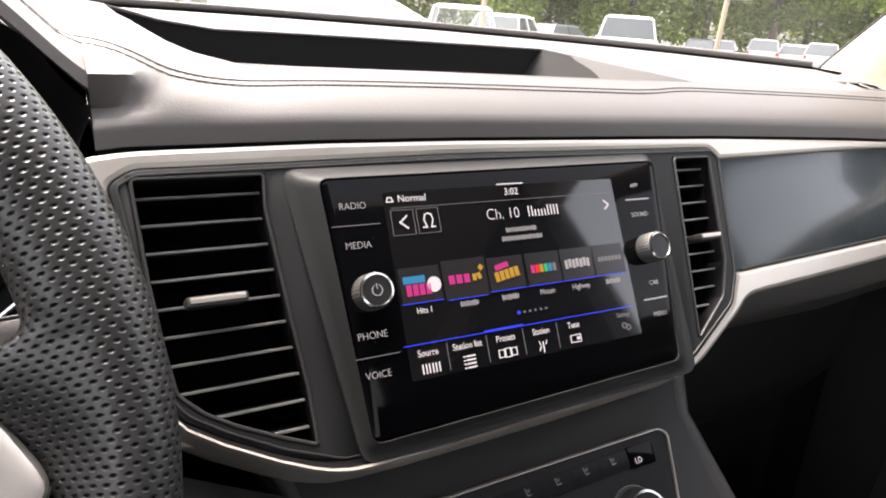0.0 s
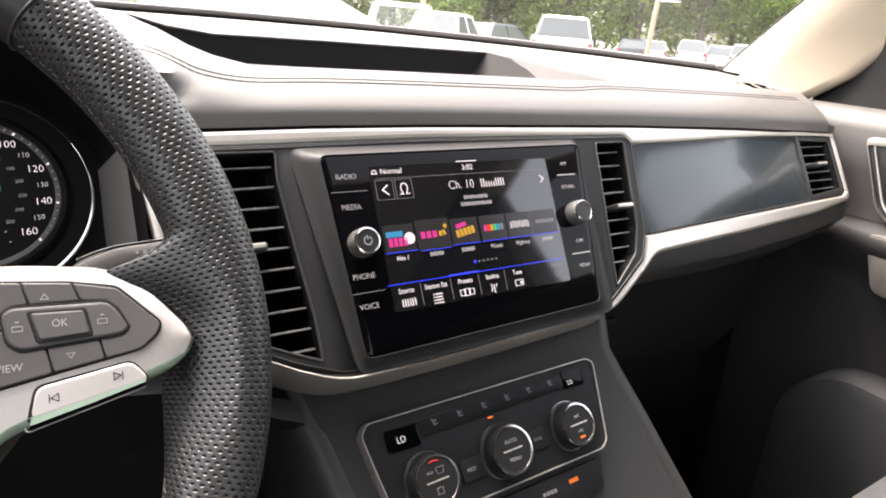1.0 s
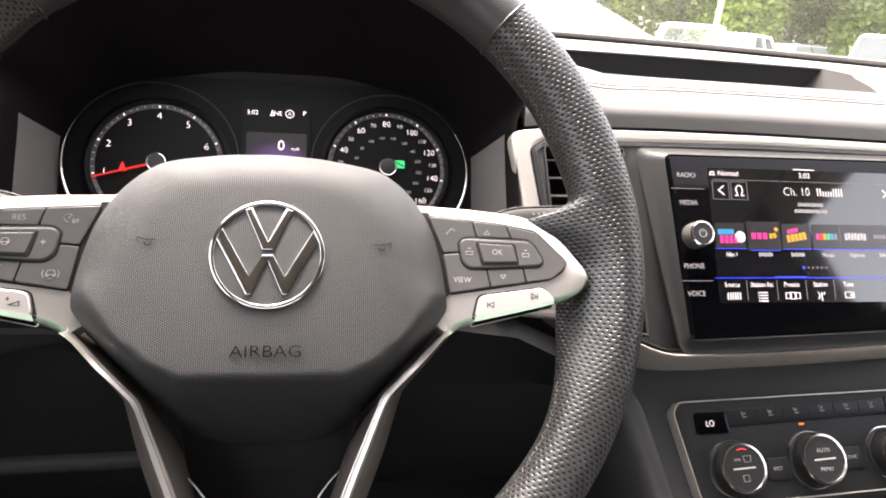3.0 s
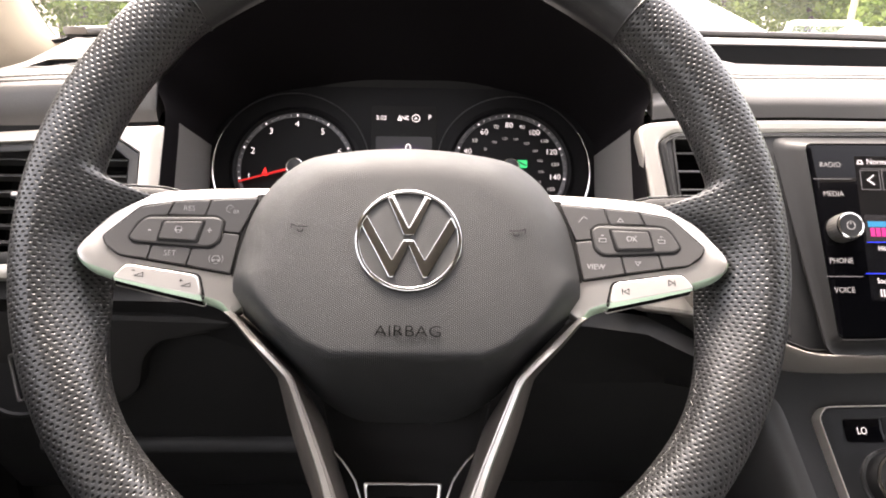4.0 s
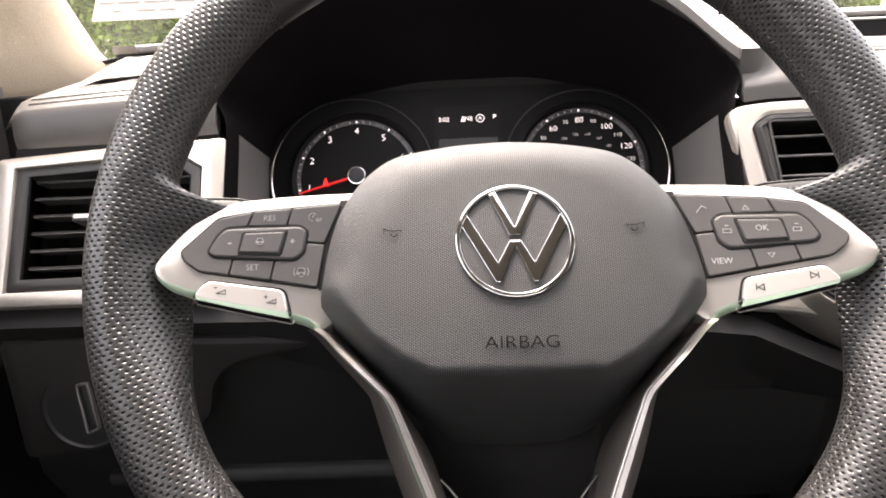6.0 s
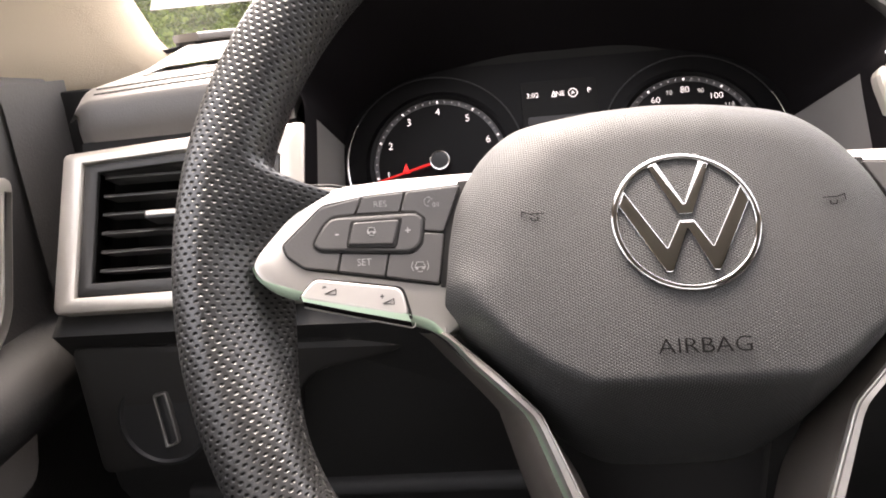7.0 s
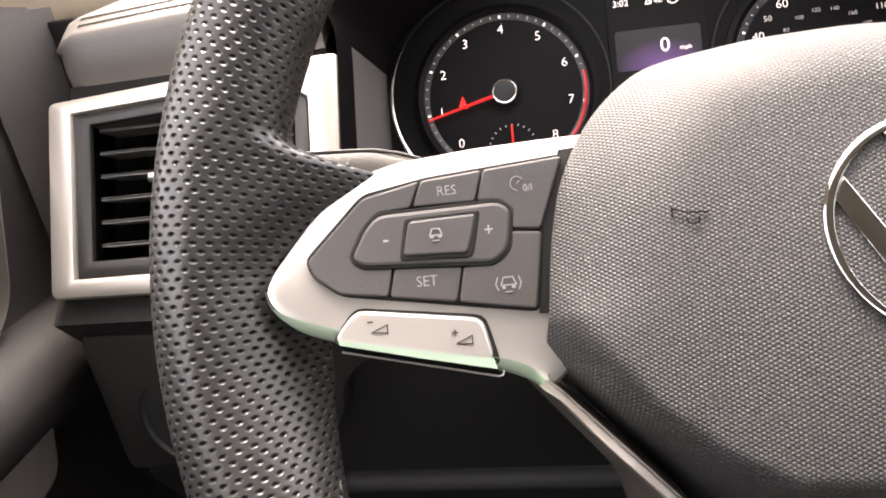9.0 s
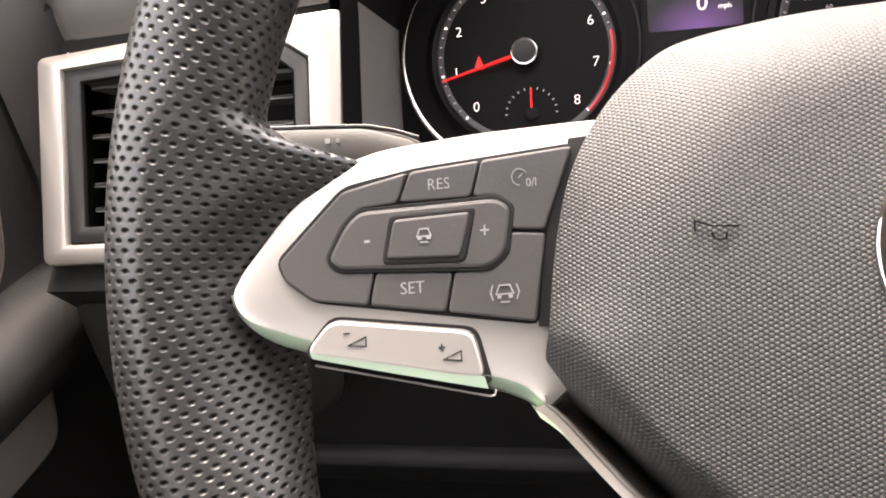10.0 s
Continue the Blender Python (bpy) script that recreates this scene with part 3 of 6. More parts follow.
        # printed marks
        if sx < 0:
            words("mark", "RES", 0.0038, MARK, sp, -0.1126, 0.0152, 0.0023, thin=0.00004)
            words("mark", "SET", 0.0040, MARK, sp, -0.1203, -0.0082, 0.0023, thin=0.00004)
            words("mark", "0/I", 0.0028, MARK, sp, -0.0890, 0.0138, 0.0023)
            stroke([(-0.0920 + 0.0019 * math.cos(radians(a)), 0.0153 + 0.0019 * math.sin(radians(a))) for a in range(30, 271, 24)], 0.00022, 0.0022, MARK, "mark", sp)
            stroke([(-0.0921, 0.0152), (-0.0912, 0.0160)], 0.00022, 0.0022, MARK, "mark", sp)
            words("mark", "+", 0.0050, MARK, sp, -0.1013, 0.0034, 0.0035)
            words("mark", "-", 0.0060, MARK, sp, -0.1310, 0.0038, 0.0035)
            for cu, cv, n, z in ((-0.1163, 0.0038, 0.0047, 0.8), (-0.0972, -0.0108, 0.0023, 1.0)):
                stroke([(cu - 0.0022 * z, cv - 0.0004), (cu - 0.0013 * z, cv + 0.0016 * z), (cu + 0.0013 * z, cv + 0.0016 * z), (cu + 0.0022 * z, cv - 0.0004)], 0.0003, n, MARK, "mark", sp, closed=True)
                part("mark", bars([(cu - 0.0014 * z, cv - 0.0010 * z, 0.0010, 0.0007, 0), (cu + 0.0014 * z, cv - 0.0010 * z, 0.0010, 0.0007, 0), (cu, cv - 0.0022 * z, 0.0022, 0.0003, 0)], n), MARK, sp)
                if z == 1.0:
                    for k in (-1, 1):
                        stroke([(cu + k * 0.0030, cv + 0.0016), (cu + k * 0.0036, cv), (cu + k * 0.0030, cv - 0.0016)], 0.0003, n, MARK, "mark", sp)
        else:
            words("mark", "OK", 0.0040, MARK, sp, 0.1150, 0.0036, 0.0047)
            words("mark", "VIEW", 0.0040, MARK, sp, 0.0965, -0.0110, 0.0023)
            stroke([(0.1086, 0.0132), (0.1116, 0.0132), (0.1101, 0.0152)], 0.0003, 0.0022, MARK, "mark", sp, closed=True)
            stroke([(0.1170, -0.0078), (0.1200, -0.0078), (0.1185, -0.0098)], 0.0003, 0.0022, MARK, "mark", sp, closed=True)
            stroke([(0.0880, 0.0125), (0.0905, 0.0155), (0.0925, 0.0145)], 0.0004, 0.0022, MARK, "mark", sp)
            for cu in (0.1000, 0.1310):
                stroke([(cu - 0.0018, 0.0020), (cu + 0.0018, 0.0020), (cu + 0.0018, 0.0038), (cu - 0.0018, 0.0038)], 0.0003, 0.0034, MARK, "mark", sp, closed=True)
                part("mark", bars([(cu, 0.0054, 0.0016, 0.0004, 0)], 0.0034), MARK, sp)
        for o in (sp, *sp.children_recursive):
            for vert in o.data.vertices:
                vert.co = dish(*vert.co)
        for o in (leg, fl, fl2):
            for vert in o.data.vertices:
                a = dish(*vert.co)
                h = 0.0015
                b = Vector((*reach(vert.co.x, vert.co.y, h), vert.co.z + h))
                vert.co = a.lerp(b, smooth(-0.038, -0.055, vert.co.y))
    for o in (badge, *badge.children_recursive):
        for vert in o.data.vertices:
            vert.co.z += pad_height(vert.co.x, vert.co.y)
            vert.co.y -= 0.0008
    # lower centre and badge, hub
    part("lower_cover", plate(rnd([(-0.052, -0.070), (0.052, -0.070), (0.030, -0.160), (-0.030, -0.160)], 0.006), -0.095, -0.058, 0.004), DEEP, w, "matt black lower cover")
    part("lower_frame", plate(rnd([(-0.0210, -0.1208), (0.0198, -0.1208), (0.0160, -0.150), (-0.0172, -0.150)], 0.002), -0.03, -0.0205, 0.0008, holes=[rnd([(-0.0186, -0.1222), (0.0174, -0.1222), (0.0146, -0.149), (-0.0158, -0.149)], 0.0015)]), CHROME, w, "chrome frame")
    part("lower_badge", plate(rect(-0.002, -0.133, 0.016, 0.008, 0.002), -0.027, -0.0212, 0.0006), GLASSY, w, "small black badge")
    for sx in (-1, 1):
        part("chrome_line", sweep([(sx * 0.0365, -0.1060, -0.022), (sx * 0.0325, -0.1100, -0.022), (sx * 0.0285, -0.1150, -0.022), (sx * 0.0250, -0.1205, -0.022), (sx * 0.0220, -0.1290, -0.022), (sx * 0.0190, -0.1500, -0.022)], circ(0.0007, 6)), CHROME, w)
    part("hub", lathe(0, -0.01, [(0.030, -0.12), (0.040, -0.09), (0.050, -0.075), (0.052, -0.062)], 40), DEEP, w, "matt black hub")
    w.matrix_world = WM @ pose(0, 0, 0, 0, 0, -0.9)
    return w


steering_wheel()

# ---- steering column and stalks ----
col = thing("steering_column", (0, -0.02, -0.2), "black plastic steering column shroud", "steering column")
part("shroud", plate(rnd([(-0.055, 0.030), (0.055, 0.030), (0.060, -0.02), (0.045, -0.070), (-0.045, -0.070), (-0.060, -0.02)], 0.012), -0.24, -0.045, 0.008), BLACK, col)
part("lower_shroud", plate(rnd([(-0.048, -0.060), (0.048, -0.060), (0.035, -0.105), (-0.035, -0.105)], 0.012), -0.24, -0.075, 0.01), BLACK, col)


def stalk(sx, label, marks, lift):
    s = thing("stalk", (sx * 0.06, 0.02, -0.06), label, "stalk", group="column stalks")
    blade = [(0.045, 0.018), (0.100, 0.022), (0.124, 0.0285), (0.131, 0.0360), (0.148, 0.0412), (0.184, 0.0428), (0.190, 0.0380), (0.188, 0.0265), (0.150, 0.0190), (0.120, 0.0100), (0.045, 0.002)]
    lever = part("lever", plate(rnd([(sx * u, v + lift) for u, v in blade], 0.005, 4), -0.078, -0.053, 0.0050), STALK, s)
    lever.data.set_sharp_from_angle(angle=radians(30))
    part("edge_line", sweep([(sx * u, v + lift + 0.0003, -0.0565) for u, v in ((0.131, 0.0360), (0.139, 0.0388), (0.148, 0.0408), (0.165, 0.0418), (0.182, 0.0424))], circ(0.0007, 6)), BLACK, s, "glossy black upper edge")
    part("mark", bars([(sx * (0.157 + 0.0036 * i), 0.0365 + lift, 0.0012 + 0.0004 * i, 0.0012 + 0.0004 * i, 0) for i in range(marks)], -0.0530), MARK, s)
    if marks > 3:
        part("mark", bars([(0.1335, 0.0300, 0.0012, 0.0042, 0), (0.1335, 0.0315, 0.0030, 0.0010, 45), (0.1335, 0.0315, 0.0030, 0.0010, -45)], -0.0530), MARK, s)
        stroke([(0.1460, 0.0300), (0.1490, 0.0265), (0.1530, 0.0265), (0.1560, 0.0300), (0.1510, 0.0318)], 0.0004, -0.0530, MARK, "mark", s, closed=True)


stalk(1, "dark grey wiper stalk with small white marks", 4, 0.0)
stalk(-1, "dark grey indicator stalk behind the steering wheel", 2, 0.0040)

# ---- instrument cluster ----
def cluster():
    c = thing("instrument_cluster", (0, 0.06, -0.25), "black instrument cluster with two round dials and lit figures", "instrument cluster")
    face = [(-0.20, 0.03), (-0.20, 0.23), (0.19, 0.23), (0.19, 0.03)]
    part("face", plate(face, -0.262, -0.252, 0.0), DIALFACE, c)
    for cu, cv, lo, hi in ((-0.106, 0.120, 150, 262), (0.090, 0.122, -82, 30)):
        g = part("dial", lathe(cu, cv, [(0.060, -0.256), (0.060, -0.2495), (0.0565, -0.2480), (0.0540, -0.2500), (0.002, -0.2502)], 64), DIALFACE, c, "round black dial")
        part("scale_ring", loft([[(cu + r * math.cos(radians(5 * i)), cv + r * math.sin(radians(5 * i)), n) for i in range(73)] for r, n in ((0.0494, -0.2499), (0.0500, -0.2496), (0.0530, -0.2492), (0.0538, -0.2498))]), TICKRING, g, "dark grey ring under the scale")
        au, av, ar = (-0.1095, 0.1215, 0.0702) if cu < 0 else (0.0925, 0.1205, 0.0708)
        arc = [(au + ar * math.cos(radians(a)), av + ar * math.sin(radians(a)), -0.246) for a in range(lo, hi + 1, 4)]
        part("bezel_arc", sweep(arc, lambda k: circ(0.0005 + 0.0014 * min(1, 1.6 * (k if au < 0 else 1 - k)), 8)), CHROME, c, "bright silver arc")
        rest = [(au + ar * math.cos(radians(a)), av + ar * math.sin(radians(a)), -0.2465) for a in range(hi, lo + 361, 4)]
        part("bezel_ring", sweep(rest, circ(0.0006, 6)), BLACK, c, "thin dark ring")
        left = cu < 0
        ticks, dims = [], []
        for i in range(0, 81 if left else 81):
            a = 225 - i * 270 / 80
            if i % 10 == 0:
                ticks.append((cu + 0.0510 * math.cos(radians(a)), cv + 0.0510 * math.sin(radians(a)), 0.0017, 0.0013, a))
            elif i % 2 == 0:
                dims.append((cu + 0.0512 * math.cos(radians(a)), cv + 0.0512 * math.sin(radians(a)), 0.0013, 0.0008, a))
        part("ticks", bars(ticks, -0.2490), LIT, g, kind="stuff")
        part("small_ticks", bars(dims, -0.2490), DIM, g, kind="stuff")
        if left:
            for k in range(9):
                a = radians(90 - (k - 4) * 33.75)
                words("figure", str(k), 0.0085, LIT, g, cu + 0.0425 * math.cos(a), cv + 0.0425 * math.sin(a), -0.2490, thin=0.00012)
            part("red_zone", sweep([(cu + 0.0515 * math.cos(radians(a)), cv + 0.0515 * math.sin(radians(a)), -0.2490) for a in range(-45, 12, 4)], circ(0.0011, 5)), DARKRED, g, "red arc")
            na, wl = 195, 0.052
            part("warning_light", plate([(cu - 0.0305, cv - 0.0070), (cu - 0.0245, cv - 0.0070), (cu - 0.0262, cv - 0.0020), (cu - 0.0275, cv + 0.0010), (cu - 0.0288, cv - 0.0020)], -0.2500, -0.2488), RED, g, "red warning light")
            sub = part("temperature_dial", lathe(cu + 0.003, cv - 0.036, [(0.0040, -0.256), (0.0040, -0.2482), (0.003, -0.2478)], 20), DEEP, g)
            part("ticks", bars([(cu + 0.003 + 0.015 * math.cos(radians(a)), cv - 0.036 + 0.015 * math.sin(radians(a)), 0.0014, 0.0007, a) for a in range(0, 181, 15)], -0.2490), DIM, sub)
            part("needle", bars([(cu + 0.003, cv - 0.028, 0.0010, 0.014, 0)], -0.2482), RED, sub)
        else:
            for k in range(0, 161, 10):
                a = radians(225 - k * 270 / 160)
                big = k % 20 == 0
                words("figure", str(k), 0.0075 if big else 0.0052, LIT if big else MID, g, cu + 0.0420 * math.cos(a), cv + 0.0420 * math.sin(a), -0.2490, thin=0.00012 if big else 0.00006)
            for k in range(20, 261, 20):
                a = radians(225 - k * 270 / 257)
                words("figure", str(k), 0.0036, DIM, g, cu + 0.0290 * math.cos(a), cv + 0.0290 * math.sin(a), -0.2490)
            na, wl = 225, 0.046
            sub = part("fuel_dial", lathe(cu + 0.003, cv - 0.036, [(0.0040, -0.256), (0.0040, -0.2482), (0.0032, -0.2478)], 20), DEEP, g)
            part("ticks", bars([(cu + 0.003 + 0.015 * math.cos(radians(a)), cv - 0.036 + 0.015 * math.sin(radians(a)), 0.0014, 0.0008, a) for a in range(0, 181, 30)], -0.2490), DIM, sub, kind="stuff")
            part("needle", bars([(cu + 0.0075, cv - 0.0310, 0.0130, 0.0009, 48)], -0.2482), LIT, sub, "white needle")
            wp = part("warning_light", plate(rect(cu + 0.0115, cv + 0.0045, 0.0090, 0.0072, 0.001), -0.2500, -0.2488), GREEN, g, "green warning light")
            part("mark", bars([(cu + 0.0115, cv + 0.0045, 0.0080, 0.0010, -30)], -0.2488), INK, wp)
        a = radians(na)
        tip = Vector((cu + wl * math.cos(a), cv + wl * math.sin(a), -0.2465))
        part("needle", sweep([(cu, cv, -0.2450), tip], lambda k: circ(0.0013 - 0.0006 * k, 6)), NEEDLE, g, "red needle")
        part("needle_hub", lathe(cu, cv, [(0.0085, -0.250), (0.0085, -0.2440), (0.0078, -0.2430), (0.0070, -0.2432)], 32), CHROME, g, "grey ringed hub")
        part("needle_cap", lathe(cu, cv, [(0.0069, -0.2435), (0.0068, -0.2428), (0.002, -0.2422)], 24), BLACK, g)
    d = part("display", plate(rect(-0.008, 0.130, 0.060, 0.105, 0.003), -0.254, -0.2502, 0.0005), DEEP, c, "small black display")
    part("glow_band", plate(rect(-0.008, 0.139, 0.052, 0.026, 0.002), -0.2502, -0.2499), VIOLET, d, "violet lit band")
    words("figure", "3:02", 0.0058, LIT, d, -0.0290, 0.1700, -0.2497)
    words("figure", "NE", 0.0058, LIT, d, -0.0070, 0.1700, -0.2497)
    stroke([(-0.0135, 0.1680), (-0.0105, 0.1680), (-0.0120, 0.1722)], 0.0008, -0.2498, LIT, "mark", d, closed=True)
    words("figure", "A", 0.0046, LIT, d, 0.0032, 0.1700, -0.2497)
    stroke([(0.0032 + 0.0036 * math.cos(i * math.pi / 5), 0.1700 + 0.0036 * math.sin(i * math.pi / 5)) for i in range(10)], 0.0006, -0.2498, LIT, "mark", d, closed=True)
    words("figure", "P", 0.0062, LIT, d, 0.0160, 0.1708, -0.2497)
    words("figure", "0", 0.0130, LIT, d, -0.0040, 0.1400, -0.2496)
    words("figure", "mph", 0.0042, LIT, d, 0.0082, 0.1375, -0.2496)
    # funnel round the dials
    back = [(-0.1825, 0.045), (-0.1830, 0.09), (-0.1835, 0.142), (-0.176, 0.162), (-0.154, 0.181), (-0.125, 0.195), (-0.06, 0.204), (0, 0.205), (0.06, 0.204), (0.12, 0.192), (0.15, 0.174), (0.167, 0.152), (0.1695, 0.136), (0.168, 0.09), (0.1675, 0.045)]
    front = [(-0.187, 0.020), (-0.187, 0.085), (-0.187, 0.130), (-0.194, 0.152), (-0.182, 0.170), (-0.158, 0.1985), (-0.078, 0.246), (0, 0.258), (0.075, 0.246), (0.152, 0.1985), (0.176, 0.170), (0.188, 0.152), (0.181, 0.130), (0.180, 0.085), (0.180, 0.020)]

    def curve(p, a, b, k=5):
        """The outline from corner a to corner b, rounded through its points."""
        out = []
        for i in range(a, b):
            q = [Vector(p[max(0, min(len(p) - 1, i + j))]) for j in (-1, 0, 1, 2)]
            for m in range(k):
                t = m / k
                out.append(0.5 * (2 * q[1] + (q[2] - q[0]) * t + (2 * q[0] - 5 * q[1] + 4 * q[2] - q[3]) * t * t + (3 * q[1] - q[0] - 3 * q[2] + q[3]) * t ** 3))
        return out + [Vector(p[b])]

    def funnel(a, b, w0=0.0, w1=1.0):
        rows = []
        for j in range(5):
            w = w0 + (w1 - w0) * j / 4
            rows.append([(*(p * (1 - w) + q * w), -0.253 + (0.253 - 0.148) * w) for p, q in zip(curve(back, a, b), curve(front, a, b))])
        return loft(rows)

    part("side_panel", funnel(0, 2, 0, 0.74), SHROUD, c, "warm grey side panel")
    part("side_panel", funnel(12, 14, 0, 0.77), SHROUD, c, "warm grey side panel")
    part("side_rim", funnel(0, 2, 0.74, 1), CAVE, c, "matt black rim")
    part("side_rim", funnel(12, 14, 0.77, 1), CAVE, c, "matt black rim")
    part("hood_lining", funnel(2, 12), CAVE, c, "matt black hood lining")
    part("sill", loft([[(-0.187, 0.047, -0.253), (0.176, 0.047, -0.253)], [(-0.187, 0.040, -0.2), (0.18, 0.040, -0.2)], [(-0.187, 0.022, -0.148), (0.18, 0.022, -0.148)]]), BLACK, c, "black lower sill")


cluster()
# ---- dash front: silver trim, vents, screen ----
SURROUND = [(0.192, 0.112), (0.204, 0.1195), (0.277, 0.1205), (0.395, 0.1225), (0.638, 0.1212), (0.647, 0.112), (0.637, 0.016), (0.625, -0.008), (0.570, -0.0420), (0.314, -0.0525), (0.2924, -0.0520), (0.2600, -0.0392), (0.2330, -0.0246), (0.2140, -0.0120), (0.2070, -0.0020)]
SURROUND = rnd(SURROUND, 0.0045, 4)
DECOR_OUT = [(0.6490, 0.1115), (0.800, 0.1140), (0.957, 0.1160), (0.957, 0.0285), (0.800, 0.0225), (0.6388, 0.0165)]
FAR_VENT = [(0.959, 0.1160), (1.046, 0.1120), (1.049, 0.036), (1.040, 0.031), (0.959, 0.0285)]


def spans(poly, v):
    xs = []
    for i in range(len(poly)):
        (a, b), (c, d) = poly[i - 1], poly[i]
        if (b > v) != (d > v):
            xs.append(a + (c - a) * (v - b) / (d - b))
    return (min(xs), max(xs)) if len(xs) > 1 else None


def vent(parent, hole, count, tab, tab_v, n=-0.150, lean=0.06, broad=False):
    """Blades in an opening, with a dark box behind and a bright thumb tab."""
    hole = ccw(hole)
    rows = [[(u, v, n - 0.001) for u, v in hole], [(u, v, n - 0.055) for u, v in hole]]
    bm = loft(rows, close=True)
    bmesh.ops.triangle_fill(bm, use_beauty=True, edges=[e for e in bm.edges if all(x.co.z < n - 0.05 for x in e.verts)])
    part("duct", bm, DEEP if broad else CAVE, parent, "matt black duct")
    lo, hi = min(v for _, v in hole), max(v for _, v in hole)
    for i in range(count):
        v = lo + (hi - lo) * (i + 0.6) / (count + 0.2)
        s = spans(hole, v)
        if not s or s[1] - s[0] < 0.008:
            continue
        a, b = s[0] + 0.0006, s[1] - 0.0006
        # thin: near-black slats, the glint of their front edges painted as pale lips
        thin = (("slat", CAVE, [(0.0004, n - 0.0082), (0.0010, n - 0.0105), (0.0005, n - 0.0240), (-0.0005, n - 0.0240), (-0.0010, n - 0.0105), (-0.0004, n - 0.0082)]), ("slat_lip", SLAT_GLINT, [(0.0005, n - 0.0071), (0.0008, n - 0.0078), (0.0008, n - 0.0092), (-0.0008, n - 0.0092), (-0.0008, n - 0.0078), (-0.0005, n - 0.0071)]))
        wide = (("slat", BROAD, [(0.0, n - 0.0080), (0.0009, n - 0.0072), (0.0012, n - 0.0085), (0.0004, n - 0.025), (-0.0014, n - 0.025), (-0.0012, n - 0.0085), (-0.0009, n - 0.0072)]),)
        for name, material, sect in wide if broad else thin:
            bm = bmesh.new()
            e0, e1 = [bm.verts.new((a, v + y - lean * (z - n), z)) for y, z in sect], [bm.verts.new((b, v + y - lean * (z - n), z)) for y, z in sect]
            for j in range(len(sect)):
                bm.faces.new((e0[j - 1], e0[j], e1[j], e1[j - 1]))
            bm.faces.new(e0), bm.faces.new(e1)
            body = part(name, bm, material, parent if name == "slat" else body)
    if tab:
        part("thumb_tab", block(((tab[0] + tab[1]) / 2, tab_v, n - 0.002), (tab[1] - tab[0], 0.0055, 0.016), 0.0015), BEZEL, parent, "dark thumb tab")
        part("tab_trim", block(((tab[0] + tab[1]) / 2, tab_v + 0.0005, n + 0.0064), (tab[1] - tab[0] - 0.003, 0.0030, 0.0012), 0.0005), SILVER, parent, "bright metal strip")


BROAD = mat("dark grey vent slat", (0.085, 0.083, 0.081), 0.36, vary=0.05)
# pale colour that stands for the glint along the black slats' front edges
SLAT_GLINT = mat("grey painted glint of a vent slat edge", (0.19, 0.186, 0.18), 0.33, vary=0.05)
trim = thing("dash_trim", (0.6, 0.03, -0.15), "satin silver trim band framing the centre stack and dash panel", "dash trim")
OUT_R = [(0.174, 0.1265), (0.203, 0.1305), (0.307, 0.1325), (0.407, 0.1325), (0.648, 0.1295), (0.833, 0.1245), (1.040, 0.1160), (1.054, 0.110), (1.056, 0.032), (1.049, 0.0235), (0.958, 0.0130), (0.800, 0.0040), (0.665, -0.0020), (0.651, -0.0032), (0.642, -0.0070), (0.629, -0.0165), (0.575, -0.0480), (0.314, -0.0580), (0.2900, -0.0565), (0.2580, -0.0435), (0.2310, -0.0295), (0.2080, -0.0230), (0.170, -0.0185), (0.158, -0.0120), (0.160, -0.0020), (0.1830, 0.0150), (0.1835, 0.0600), (0.1800, 0.0900)]
part("band", plate(rnd(OUT_R, 0.012, 4), -0.158, -0.1480, 0.0035, holes=[[*SURROUND[:25], *DECOR_OUT[:3], *FAR_VENT[1:4], *DECOR_OUT[3:], *SURROUND[35:]]]), SILVER, trim).data.set_sharp_from_angle(angle=radians(20))
CREST = [(0.1970, 0.0040, -0.1490), (0.2030, -0.0020, -0.1400), (0.2088, -0.0082, -0.1330), (0.2140, -0.0148, -0.131), (0.2301, -0.0256, -0.131), (0.2559, -0.0397, -0.131), (0.2724, -0.0471, -0.131), (0.2820, -0.0503, -0.131), (0.2920, -0.0523, -0.131), (0.3040, -0.0530, -0.132), (0.3318, -0.0532, -0.134), (0.3885, -0.0522, -0.138), (0.4499, -0.0507, -0.142), (0.5165, -0.0480, -0.146), (0.550, -0.0467, -0.148), (0.562, -0.0450, -0.1485), (0.574, -0.0405, -0.149), (0.600, -0.0255, -0.149), (0.6190, -0.0130, -0.149)]


def under_band():
    """The trim below the screen: a bright crest that rolls back underneath."""
    rows = []
    for i, (u, v, n) in enumerate(CREST):
        a, b = Vector(CREST[max(0, i - 1)][:2]), Vector(CREST[min(len(CREST) - 1, i + 1)][:2])
        e = (b - a).normalized()
        down = Vector((e.y, -e.x))
        k = (0.0105 + 0.0015 * smooth(0.25, 0.33, u)) * (1 - 0.7 * smooth(0.56, 0.61, u))
        drop = (n + 0.172) / 0.041
        rows.append([(u + down.x * d, v + down.y * d, n + q * drop) for d, q in ((-0.0007, -0.0030), (-0.0004, -0.0008), (0.0004, 0.0), (0.0014, -0.0010), (k * 0.30, -0.0065), (k * 0.62, -0.0185), (k * 0.88, -0.0320), (k, -0.0400), (k * 0.96, -0.0500))])
    return loft(rows)


